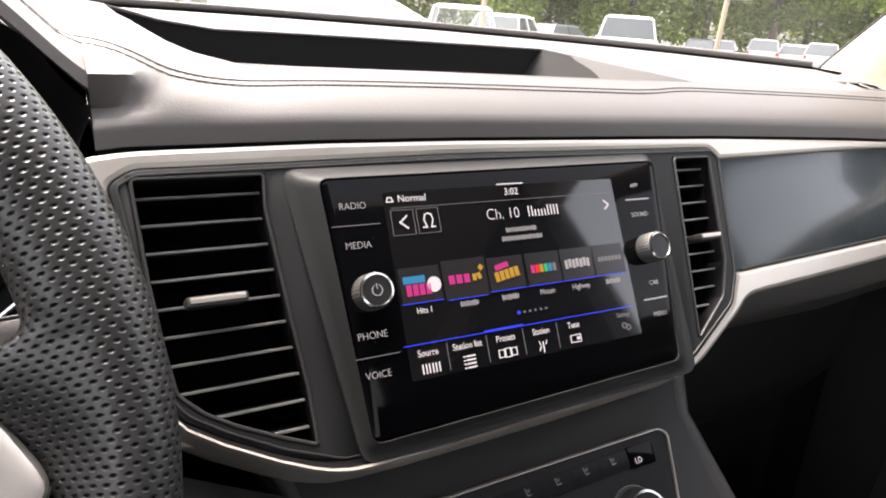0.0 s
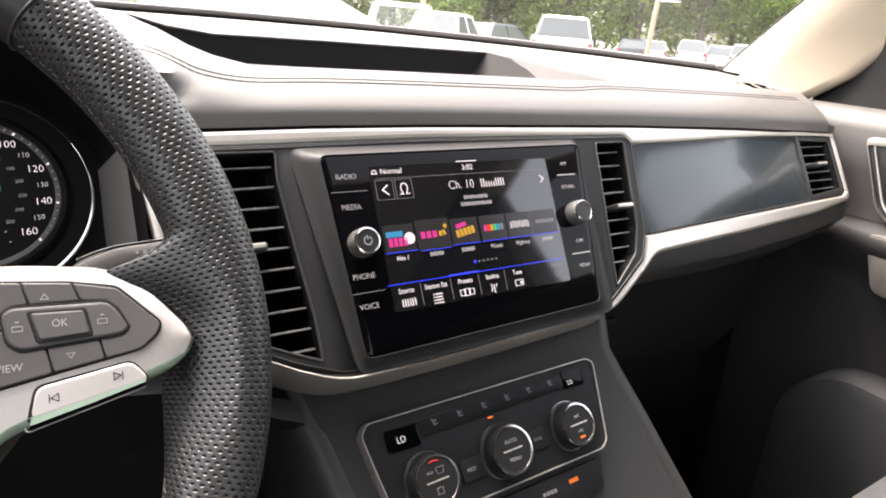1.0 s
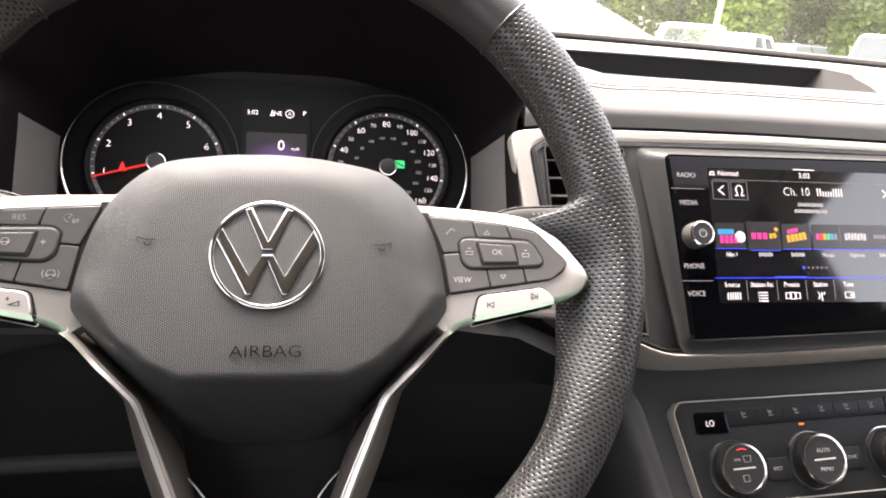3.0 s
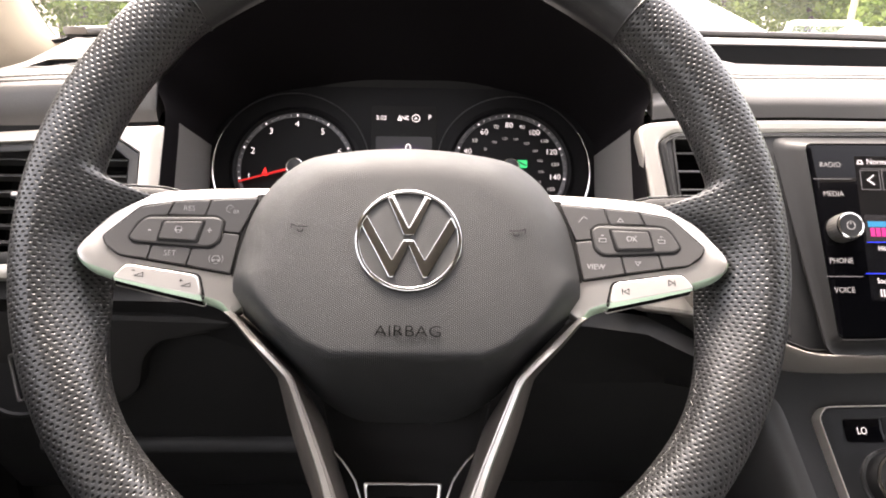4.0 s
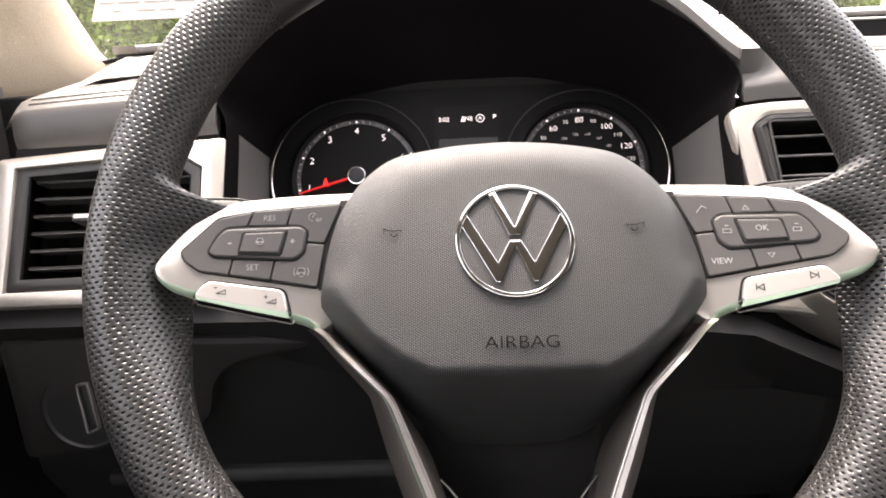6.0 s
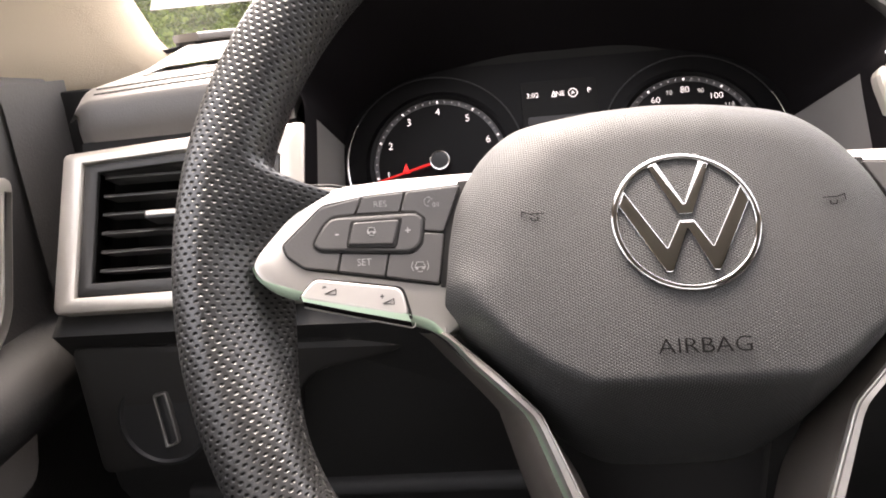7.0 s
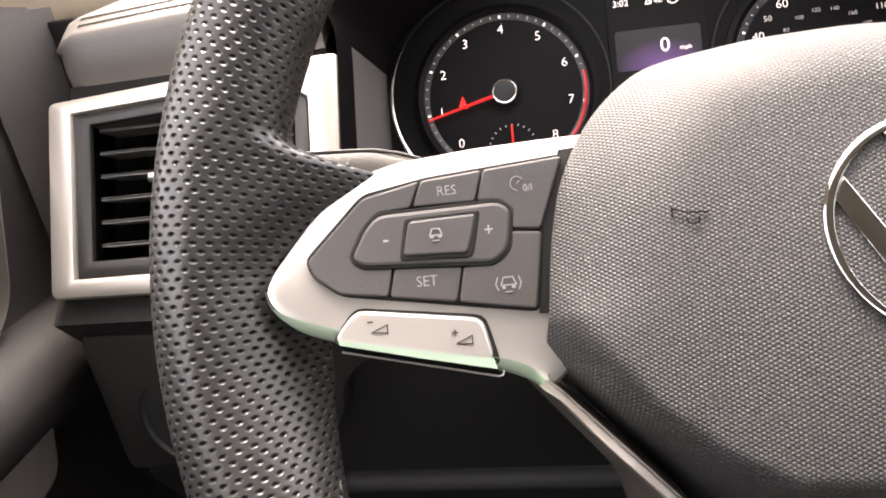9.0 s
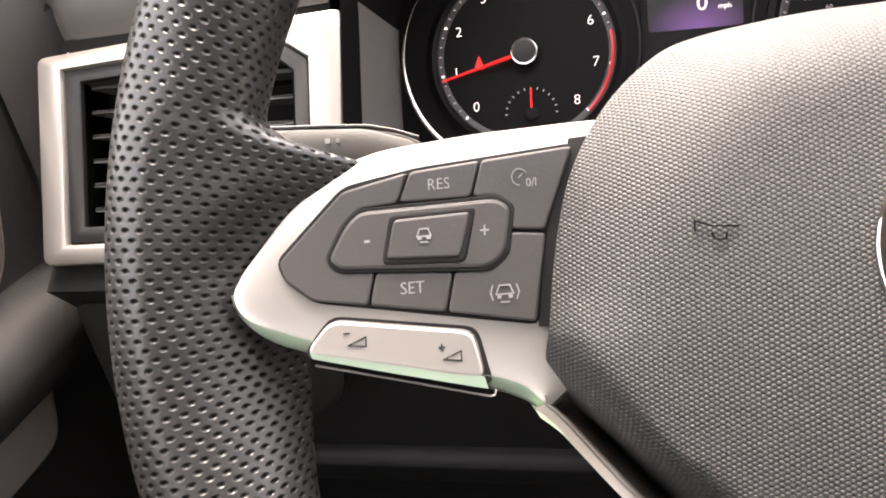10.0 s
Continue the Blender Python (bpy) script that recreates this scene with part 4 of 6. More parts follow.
part("under_band", under_band(), SILVER, trim, "satin band rolling under the screen").data.set_sharp_from_angle(angle=radians(50))
part("shadow_gap", loft([[(u - 0.0004, v + 0.0034, -0.1490) for u, v, n in CREST[2:-4]], [(u, v + 0.0010, n - 0.0034 * (n + 0.172) / 0.041) for u, v, n in CREST[2:-4]], [(u, v + 0.0002, n - 0.0040 * (n + 0.172) / 0.041) for u, v, n in CREST[2:-4]]]), CAVE, trim, "dark joint above the band")
ltrim = thing("dash_trim", (-0.27, 0.01, -0.15), "satin silver frame round the driver's air vent", "dash trim")
HOLE_L = [(-0.3385, 0.1035), (-0.222, 0.1105), (-0.2045, 0.0990), (-0.2045, 0.0145), (-0.3385, 0.0135)]
part("band", plate(rnd([(-0.353, 0.1115), (-0.28, 0.1165), (-0.1865, 0.1212), (-0.1885, 0.0020), (-0.353, 0.0030)], 0.005, 3), -0.172, -0.1480, 0.0030, holes=[HOLE_L]), SILVER, ltrim)
lv = thing("air_vent", (-0.27, 0.02, -0.16), "driver's air vent with dark horizontal slats", "air vent", group="air vents")
OPEN_L = [(-0.3285, 0.0970), (-0.224, 0.1025), (-0.213, 0.0935), (-0.213, 0.0240), (-0.3285, 0.0230)]
part("bezel", plate(HOLE_L, -0.172, -0.1500, 0.003, holes=[OPEN_L]), BEZEL, lv, "grey bezel")
vent(lv, OPEN_L, 6, (-0.292, -0.262), 0.064, lean=0.10, broad=True)

cs = thing("centre_surround", (0.42, 0.03, -0.16), "dark grey surround of the screen and centre vents", "dash surround")
OPEN_CL = [(0.2025, 0.1140), (0.2706, 0.1140), (0.2690, 0.0943), (0.2741, 0.0364), (0.2786, -0.0079), (0.2794, -0.0376), (0.2614, -0.0298), (0.2400, -0.0195), (0.2240, -0.0095), (0.2125, 0.0020), (0.2092, 0.0240), (0.2055, 0.0604)]
OPEN_CR = [(0.5930, 0.1130), (0.6330, 0.1130), (0.6260, 0.0280), (0.6150, 0.0000), (0.5795, -0.0270)]
part("frame", plate(SURROUND, -0.172, -0.1465, 0.0022, holes=[OPEN_CL, OPEN_CR]), FRAME, cs)
part("edge_line", sweep([(u, v, -0.1462) for u, v in inset(ccw(SURROUND), 0.0036)], circ(0.0007, 6), closed=True), BEZEL, cs, "thin grey raised line")
for hole in (OPEN_CL, OPEN_CR):
    part("vent_rim", sweep([(u, v, -0.1463) for u, v in rnd(ccw(hole), 0.003, 3)], circ(0.0010, 6), closed=True), BEZEL, cs, "thin grey rim round the vent")
for hole, tab, tv in ((OPEN_CL, (0.222, 0.253), 0.0470), (OPEN_CR, (0.5990, 0.6225), 0.0480)):
    v = thing("air_vent", (sum(p[0] for p in hole) / len(hole), 0.0, -0.16), "centre air vent with dark slats and a bright thumb tab", "air vent", group="air vents")
    vent(v, hole, 10, tab, tv, n=-0.148)
dp = thing("decor_panel", (0.8, 0.07, -0.16), "glossy blue-grey decor panel above the glove box", "decor panel")
part("panel", plate(DECOR_OUT, -0.172, -0.1510, 0.0008), DECOR, dp)
part("edge_line", sweep([(u, v, -0.1500) for u, v in ((0.646, 0.0185), (0.800, 0.0245), (0.955, 0.0302))], circ(0.0009, 6)), GREY, dp, "dark shadow line")
fv = thing("air_vent", (1.0, 0.05, -0.16), "passenger air vent at the end of the dash", "air vent", group="air vents")
OPEN_F = [(0.968, 0.1080), (1.036, 0.1050), (1.039, 0.0420), (0.968, 0.0370)]
part("bezel", plate(FAR_VENT, -0.172, -0.1500, 0.002, holes=[OPEN_F]), BEZEL, fv, "grey bezel")
vent(fv, OPEN_F, 6, (0.985, 1.010), 0.075)


def screen():
    s = thing("touch_screen", (0.42, 0.03, -0.15), "black touch screen radio, lit with a channel menu", "touch screen")
    inner = ccw(rnd([(0.2955, 0.1045), (0.5500, 0.1065), (0.5353, -0.0365), (0.3042, -0.0420)], 0.006, 4))
    outer = ccw(rnd([(0.2800, 0.1165), (0.5690, 0.1180), (0.5560, -0.0480), (0.2990, -0.0530)], 0.010, 4))
    rows = [[((1 - w) * a + w * c, (1 - w) * b + w * d, n + 0.0125 * (1 - w) * smooth(0.02, -0.045, b)) for (a, b), (c, d) in zip(outer, inner)] for w, n in ((0.0, -0.1490), (0.0, -0.1464), (0.15, -0.1450), (0.45, -0.1405), (0.75, -0.1335), (0.92, -0.1289), (0.97, -0.1279), (1.0, -0.1281), (1.0, -0.1330))]
    part("bezel", loft(rows, close=True), FRAME, s, "dark grey sloping bezel")
    g = part("glass", plate(rnd([(0.2965, 0.1035), (0.5490, 0.1055), (0.5345, -0.0355), (0.3050, -0.0410)], 0.005, 4), -0.132, -0.1280, 0.0006), GLASSY, s, "gloss black glass")
    part("display", plate(rect(0.4190, 0.0405, 0.1740, 0.1090, 0.0015), -0.1285, -0.12796), DISPLAY, g, "dark lit display area")
    N = -0.1279
    for x, dv in (("RADIO", 0.0880), ("MEDIA", 0.0655), ("PHONE", 0.0150), ("VOICE", -0.0065)):
        words("label", x, 0.0057, MARK_LIT, g, 0.3130, dv, N, squeeze=0.94, thin=0.00006)
    for x, dv in (("APP", 0.0890), ("SOUND", 0.0680), ("CAR", 0.0190), ("MENU", -0.0030)):
        words("label", x, 0.0045, MARK_LIT, g, 0.5265, dv, N, thin=0.00004)
    for q, m in (((0.3135, 0.0770, 0.029, 0.0005, 0), DIM), ((0.3140, 0.0035, 0.027, 0.0005, 0), DIM), ((0.5270, 0.0790, 0.022, 0.0010, 0), MARK_LIT), ((0.5250, 0.0080, 0.022, 0.0010, 0), MARK_LIT)):
        part("divider", bars([q], N), m, g)
    words("label", "Normal", 0.0060, LIT, g, 0.3505, 0.0905, N)
    words("label", "3:02", 0.0064, LIT, g, 0.4210, 0.0905, N)
    part("divider", bars([(0.4210, 0.0957, 0.020, 0.0008, 0)], N), LIT, g)
    part("divider", bars([(0.4180, 0.0852, 0.164, 0.0003, 0)], N), DIM, g)
    stroke([(0.3340, 0.0890), (0.3348, 0.0915), (0.3372, 0.0915), (0.3380, 0.0890)], 0.0007, N, LIT, "icon", g, closed=True)
    for cu in (0.3425, 0.3590):
        stroke([(cu - 0.0072, 0.0690), (cu + 0.0072, 0.0690), (cu + 0.0072, 0.0838), (cu - 0.0072, 0.0838)], 0.0003, N, DIM, "box_outline", g, closed=True)
    stroke([(0.3450, 0.0800), (0.3405, 0.0765), (0.3450, 0.0730)], 0.0010, N, LIT, "icon", g)
    stroke([(0.3550, 0.0725), (0.3575, 0.0725), (0.3560, 0.0770), (0.3570, 0.0800), (0.3590, 0.0808), (0.3610, 0.0800), (0.3620, 0.0770), (0.3605, 0.0725), (0.3630, 0.0725)], 0.0008, N, LIT, "icon", g)
    stroke([(0.4955, 0.0800), (0.4990, 0.0770), (0.4955, 0.0740)], 0.0009, N, LIT, "icon", g)
    words("label", "Ch. 10", 0.0102, LIT, g, 0.4120, 0.0765, N, squeeze=0.92, thin=0.00018)
    part("title_bar", bars([(0.4318 + 0.0051 * i + 0.0026 * j, 0.0762 + (0.0007 if i in (0, 3, 4) else -0.0007), 0.0008, 0.0068 if i in (0, 3, 4) else 0.0044, 0) for i in range(5) for j in (0, 1)], N), LIT, g, "unreadable title bars")
    part("text_bar", bars([(0.4125 + 0.0014 * i, 0.0660, 0.0006, 0.0027 if i % 5 else 0.0034, 0) for i in range(17)] + [(0.4085 + 0.00135 * i, 0.0606, 0.0006, 0.0027 if i % 4 else 0.0034, 0) for i in range(23)], N), MARK_LIT, g, "unreadable text bars")
    for k, cu in enumerate((0.3470, 0.3770, 0.4065, 0.4350, 0.4625, 0.4900)):
        big = 1.15 if k == 1 else 1.0
        t = part("tile", bars([(cu, 0.0395, 0.0262 * big, 0.0205 * big, 0)], N, thick=0.0002), TILE, g, "dark channel tile")
        m = N + 0.0002
        part("underline", bars([(cu, 0.0290 - 0.0012 * (k == 1), 0.0270, 0.0005, 0)], N), BLUE, g)
        if k == 0:
            part("logo", bars([(cu - 0.004, 0.0425, 0.014, 0.0042, 0)], m), CYAN, t, "cyan and pink plain shapes")
            part("logo", bars([(cu - 0.008 + 0.0042 * i, 0.0365, 0.0032, 0.0065, 0) for i in range(4)], m), PINK, t)
            part("logo", lathe(cu + 0.0085, 0.0385, [(0.0045, m), (0.0045, m + 0.0003)], 20), LIT, t)
        elif k == 1:
            part("logo", bars([(cu - 0.0095 + 0.0052 * i, 0.0395, 0.0038, 0.0052, 0) for i in range(3)], m), PINK, t, "pink and yellow plain shapes")
            part("logo", bars([(cu + 0.0062, 0.0395, 0.0026, 0.0040, 0), (cu + 0.0096, 0.0400, 0.0026, 0.0040, 20), (cu + 0.0115, 0.0450, 0.0030, 0.0030, 45)], m), YELLOW, t)
        elif k == 2:
            part("logo", bars([(cu - 0.003, 0.0440, 0.010, 0.0034, 12)], m), PINK, t, "pink and yellow plain shapes")
            part("logo", bars([(cu - 0.0072 + 0.0037 * i, 0.0375 + 0.0006 * i, 0.0029, 0.0060, 8) for i in range(5)], m), YELLOW, t)
        elif k == 3:
            for i, mm in enumerate((PINK, RED, YELLOW, GREEN, CYAN, DIM)):
                part("logo", bars([(cu - 0.0085 + 0.0034 * i, 0.0395, 0.0026, 0.0050, 0)], m), mm, t)
        elif k == 4:
            part("logo", bars([(cu - 0.0090 + 0.0030 * i, 0.0395 + 0.0006 * (i % 2), 0.0022, 0.0056, 0) for i in range(7)], m), MARK_LIT, t, "grey plain shapes")
        else:
            part("logo", bars([(cu - 0.0085 + 0.0030 * i, 0.0400, 0.0022, 0.0030, 0) for i in range(7)], m), DIM, t)
        if k in (0, 3, 4):
            words("label", {0: "Hits 1", 3: "Mosaic", 4: "Highway"}[k], 0.0050, LIT if k == 0 else MARK_LIT, g, cu, 0.0243, N, squeeze=0.86)
            continue
        part("text_bar", bars([(cu - 0.0058 + 0.00115 * i, 0.0245, 0.0005, 0.0028 if i % 4 else 0.0038, 0) for i in range(11)], N), MARK_LIT, g, "unreadable name bars")
    part("page_dots", bars([(0.4145 + 0.0042 * i, 0.0140, 0.0014, 0.0014, 0) for i in range(5)], N), DIM, g)
    part("page_dot", lathe(0.4103, 0.0140, [(0.0013, N), (0.0013, N + 0.0002)], 12), BLUE, g)
    part("rule", bars([(0.4160, 0.0057, 0.172, 0.0006, 0)], N), BLUE, g, "thin blue line")
    part("rule", bars([(0.3975, 0.0062, 0.028, 0.0014, 0)], N), BLUE, g)
    for x, cu in (("Source", 0.3445), ("Station list", 0.3705), ("Presets", 0.3975), ("Station", 0.4240), ("Tune", 0.4500)):
        words("label", x, 0.0056, LIT, g, cu, 0.0003, N, squeeze=0.84)
        if cu > 0.35:
            part("divider", bars([(cu - 0.0135, -0.0040, 0.0003, 0.016, 0)], N), DIM, g)
    words("label", "Settings", 0.0044, DIM, g, 0.4930, 0.0010, N, squeeze=0.84)
    part("source_bar", bars([(0.3398 + 0.0042 * i + 0.0022 * j, -0.0085, 0.0008, 0.0056, 0) for i in range(3) for j in (0, 1)], N), LIT, g, "plain bars")
    part("icon", bars([(0.3715, -0.0060 - 0.0022 * i, 0.0062, 0.0010, 0) for i in range(4)] + [(0.3670, -0.0060 - 0.0022 * i, 0.0010, 0.0010, 0) for i in range(4)], N), LIT, g)
    for cu in (0.3930, 0.3975, 0.4020):
        h = 0.0022 if cu != 0.3975 else 0.0026
        stroke([(cu - 0.0019, -0.0085 - h), (cu + 0.0019, -0.0085 - h), (cu + 0.0019, -0.0085 + h), (cu - 0.0019, -0.0085 + h)], 0.0006, N, LIT, "icon", g, closed=True)
    part("icon", bars([(0.4240, -0.0095, 0.0008, 0.007, 0), (0.4215, -0.0100, 0.0035, 0.0008, 60), (0.4265, -0.0068, 0.0028, 0.0006, 70), (0.4215, -0.0068, 0.0028, 0.0006, 110)], N), LIT, g)
    stroke([(0.4460, -0.0105), (0.4540, -0.0105), (0.4540, -0.0060), (0.4460, -0.0060)], 0.0006, N, LIT, "icon", g, closed=True)
    part("icon", bars([(0.4520, -0.0083, 0.0022, 0.0020, 0)], N), LIT, g)
    for cu, cv in ((0.4920, -0.0062), (0.4955, -0.0078)):
        stroke([(cu + 0.0018 * math.cos(i * math.pi / 4), cv + 0.0018 * math.sin(i * math.pi / 4)) for i in range(8)], 0.0006, N, DIM, "icon", g, closed=True)
    for cu, cv, cap in ((0.3145, 0.0385, True), (0.5262, 0.0430, False)):
        k = 60
        bm = bmesh.new()
        rows = []
        for r, n in ((0.0102, -0.128), (0.0104, -0.1265), (0.0102, -0.1170), (0.0096, -0.1155)):
            rows.append([(cu + (r - 0.0004 * (i % 2)) * math.cos(2 * math.pi * i / k), cv + (r - 0.0004 * (i % 2)) * math.sin(2 * math.pi * i / k), n) for i in range(k)])
        kn = part("knob", loft(rows, bm, close=True), KNURL, s, "knurled grey turning knob")
        part("knob_ring", lathe(cu, cv, [(0.0098, -0.1162), (0.0096, -0.1148), (0.0085, -0.1144), (0.0081, -0.1150), (0.0080, -0.1158)], 48), CHROME, kn, "bright ring")
        part("knob_cap", lathe(cu, cv, [(0.0082, -0.1165), (0.0081, -0.1151), (0.002, -0.1149)], 40), BLACK, kn, "black cap")
        if cap:
            stroke([(cu + 0.0030 * math.cos(radians(a)), cv + 0.0030 * math.sin(radians(a))) for a in range(120, 421, 30)], 0.0005, -0.1150, MARK_LIT, "icon", kn)
            part("icon", bars([(cu, cv + 0.0022, 0.0005, 0.0030, 0)], -0.1150), MARK_LIT, kn)


DISPLAY = mat("display surface", (0.006, 0.006, 0.007), 0.06, vary=0.02, wear=0.02, spec=1.0)
MARK_LIT = glow("soft white button light", (0.95, 0.90, 0.92), 0.42)
KNURL = mat("knurled grey metal", (0.22, 0.21, 0.20), 0.35, metal=0.7)
screen()

# ---- climate panel and centre stack ----
stack = thing("centre_stack", (0.43, -0.1, -0.05), "dark grey centre stack below the screen", "centre stack", AM)
part("front", plate(rnd([(0.240, 0.125), (0.590, 0.120), (0.580, 0.075), (0.622, -0.10), (0.680, -0.25), (0.275, -0.25), (0.303, -0.10), (0.280, 0.050)], 0.01), -0.10, -0.010, 0.012), GREY, stack)
for edge, sx in (([(0.588, 0.110), (0.578, 0.075), (0.598, 0.0), (0.622, -0.10), (0.680, -0.25)], 1), ([(0.262, 0.105), (0.275, 0.060), (0.290, -0.01), (0.303, -0.10), (0.275, -0.25)], -1)):
    rows = [[(u + sx * d, v, n) for u, v in edge] for d, n in ((-0.010, -0.0106), (-0.002, -0.0086), (0.004, -0.0110), (0.010, -0.0190), (0.016, -0.0350), (0.020, -0.0600), (0.022, -0.1100))]
    part("side_cheek", loft(rows), BEZEL, stack, "grey rounded side")
ac = thing("climate_panel", (0.425, 0.03, 0), "black climate control panel with three knobs and a silver edge", "climate panel", AM)
PANEL = [(0.3030, 0.0600), (0.3100, 0.0680), (0.5370, 0.0715), (0.5440, 0.0660), (0.5310, -0.0020), (0.5230, -0.0080), (0.3240, -0.0120), (0.3150, -0.0060)]
part("rim", plate(rnd(PANEL, 0.004), -0.012, 0.0012, 0.0008, holes=[rnd(inset(ccw(PANEL), 0.0011), 0.003)]), SILVER, ac, "thin silver edge")
part("face", plate(rnd(inset(ccw(PANEL), 0.0010), 0.003), -0.012, -0.0005, 0.0003), CLIMATE, ac)
part("display", plate(rect(0.3360, 0.0505, 0.0290, 0.0170, 0.003), -0.001, 0.0008, 0.0004), GLASSY, ac, "small black display")
part("display", plate(rect(0.5130, 0.0575, 0.0250, 0.0150, 0.002), -0.001, 0.0008, 0.0004), GLASSY, ac, "small black display")
words("figure", "LO", 0.0074, LIT, ac, 0.3340, 0.0498, 0.0009, squeeze=0.80, thin=0.00008)
words("figure", "LO", 0.0060, LIT, ac, 0.5095, 0.0545, 0.0009, squeeze=0.80, thin=0.00006)
part("key_strip", plate(rnd([(0.3500, 0.0470), (0.3500, 0.0600), (0.5008, 0.0642), (0.5008, 0.0515)], 0.002), -0.001, 0.0012, 0.0006), KEYPLASTIC, ac, "strip of flat keys")
for i in range(1, 6):
    part("divider", bars([(0.3530 + 0.0243 * i, 0.0545 + 0.0007 * i, 0.0005, 0.010, 0)], 0.0012), DEEP, ac)
for i in range(6):
    cu, cv = 0.3655 + 0.0243 * i, 0.0550 + 0.0007 * i
    stroke([(cu - 0.0022, cv + 0.0030), (cu - 0.0010, cv - 0.0015), (cu + 0.0018, cv - 0.0012)], 0.0006, 0.0012, MARK, "icon", ac)
    stroke([(cu - 0.0008, cv + 0.0022), (cu + 0.0002, cv + 0.0006), (cu + 0.0012, cv + 0.0024)], 0.0004, 0.0012, MARK, "icon", ac)
part("indicator", bars([(0.4170, 0.0462, 0.0050, 0.0016, 0)], 0.0), AMBER, ac, "amber light")
for cu, cv, r in ((0.3480, 0.0150, 0.0200), (0.4200, 0.0180, 0.0205), (0.4930, 0.0200, 0.0190)):
    kn = part("knob", lathe(cu, cv, [(r + 0.0012, -0.001), (r + 0.0012, 0.002), (r, 0.003), (r - 0.0008, 0.0125), (r - 0.0018, 0.0140)], 56), KNOB, ac, "black round knob")
    part("knob_ring", lathe(cu, cv, [(r - 0.0012, 0.0132), (r - 0.0014, 0.0146), (r - 0.0030, 0.0148), (r - 0.0034, 0.0140)], 56), CHROME, kn, "bright ring")
    part("knob_cap", lathe(cu, cv, [(r - 0.0033, 0.0120), (r - 0.0035, 0.0140), (0.002, 0.0143)], 48), KNOB, kn, "black cap")
    part("divider", bars([(cu, cv, 0.0190, 0.0012, 2)], 0.0142), SILVER, kn)
    part("ring_line", lathe(cu, cv, [(r + 0.0022, -0.001), (r + 0.0022, 0.0004), (r + 0.0014, 0.0004)], 56), CHROME, kn, "thin bright line")
words("label", "AUTO", 0.0044, MARK, ac, 0.4200, 0.0245, 0.0143)
words("label", "MENU", 0.0041, MARK, ac, 0.4200, 0.0105, 0.0143)
words("label", "A/C", 0.0038, MARK, ac, 0.4930, 0.0262, 0.0143)
words("label", "A/C", 0.0036, MARK, ac, 0.4930, 0.0140, 0.0143)
part("indicator", bars([(0.4930, 0.0090, 0.0060, 0.0020, 0)], 0.0143), AMBER, ac, "amber light")
words("label", "MAX", 0.0026, MARK, ac, 0.3430, 0.0215, 0.0143)
stroke([(0.3490, 0.0195), (0.3540, 0.0195), (0.3550, 0.0240), (0.3480, 0.0240)], 0.0004, 0.0143, FAINT, "icon", ac, closed=True)
stroke([(0.3455, 0.0055), (0.3505, 0.0055), (0.3505, 0.0100), (0.3455, 0.0100)], 0.0004, 0.0143, FAINT, "icon", ac, closed=True)
part("lamp_mark", sweep([(0.3440, 0.0285, 0.0143), (0.3480, 0.0295, 0.0143), (0.3520, 0.0285, 0.0143)], circ(0.0004, 5)), RED, ac, "small red mark")
for cu, cv, w, x in ((0.3870, 0.0130, 0.0200, "REST"), (0.4575, 0.0180, 0.0170, "SYNC")):
    b = part("button", plate(rect(cu, cv, w, 0.0165, 0.002), -0.001, 0.0016, 0.0006), KNOB, ac)
    words("label", x, 0.0038, MARK, ac, cu - 0.001, cv, 0.0017)
low = thing("switch_strip", (0.43, -0.04, 0), "black switch strip with an amber light below the climate knobs", "switch strip", AM)
part("face", plate(rnd([(0.328, -0.018), (0.522, -0.014), (0.515, -0.040), (0.332, -0.044)], 0.003), -0.012, -0.004, 0.001), CLIMATE, low)
part("indicator", bars([(0.4800 + 0.0026 * i, -0.0238 + 0.0001 * i, 0.0019, 0.0034, 3) for i in range(4)], -0.0040), AMBER, low, "amber light")
part("text_bar", bars([(0.450 + 0.004 * i, -0.0260, 0.003, 0.003, 0) for i in range(4)], -0.0040), DIM, low, "unreadable mark")

# ---- dash pad: one skin that rises into the hood over the dials ----
def trim_top(x):
    """The upper edge of the silver trim."""
    line = [(-0.40, 0.1115), (-0.353, 0.1115), (-0.28, 0.1165), (-0.184, 0.1215), (0.174, 0.1265), (0.203, 0.1305), (0.307, 0.1325), (0.407, 0.1325), (0.648, 0.1295), (0.833, 0.1245), (1.040, 0.1160), (1.10, 0.1120)]
    for (a, b), (c, e) in zip(line, line[1:]):
        if a <= x <= c:
            return b + (e - b) * (x - a) / (c - a)
    return 0.112


ARCH = [(0.0, 0.2580), (0.040, 0.2550), (0.075, 0.2460), (0.115, 0.2280), (0.140, 0.2120), (0.155, 0.1970), (0.166, 0.1840), (0.175, 0.1730), (0.184, 0.1625), (0.195, 0.1530), (0.206, 0.1480), (0.225, 0.1465), (0.40, 0.1465)]


def arch(x):
    """The front edge of the hood over the dials, up the wheel's plane."""
    ax = x if x > 0 else -x * (1 - 0.03)
    for (a, b), (c, d) in zip(ARCH, ARCH[1:]):
        if a <= ax <= c:
            return b + (d - b) * (ax - a) / (c - a)
    return ARCH[-1][1]


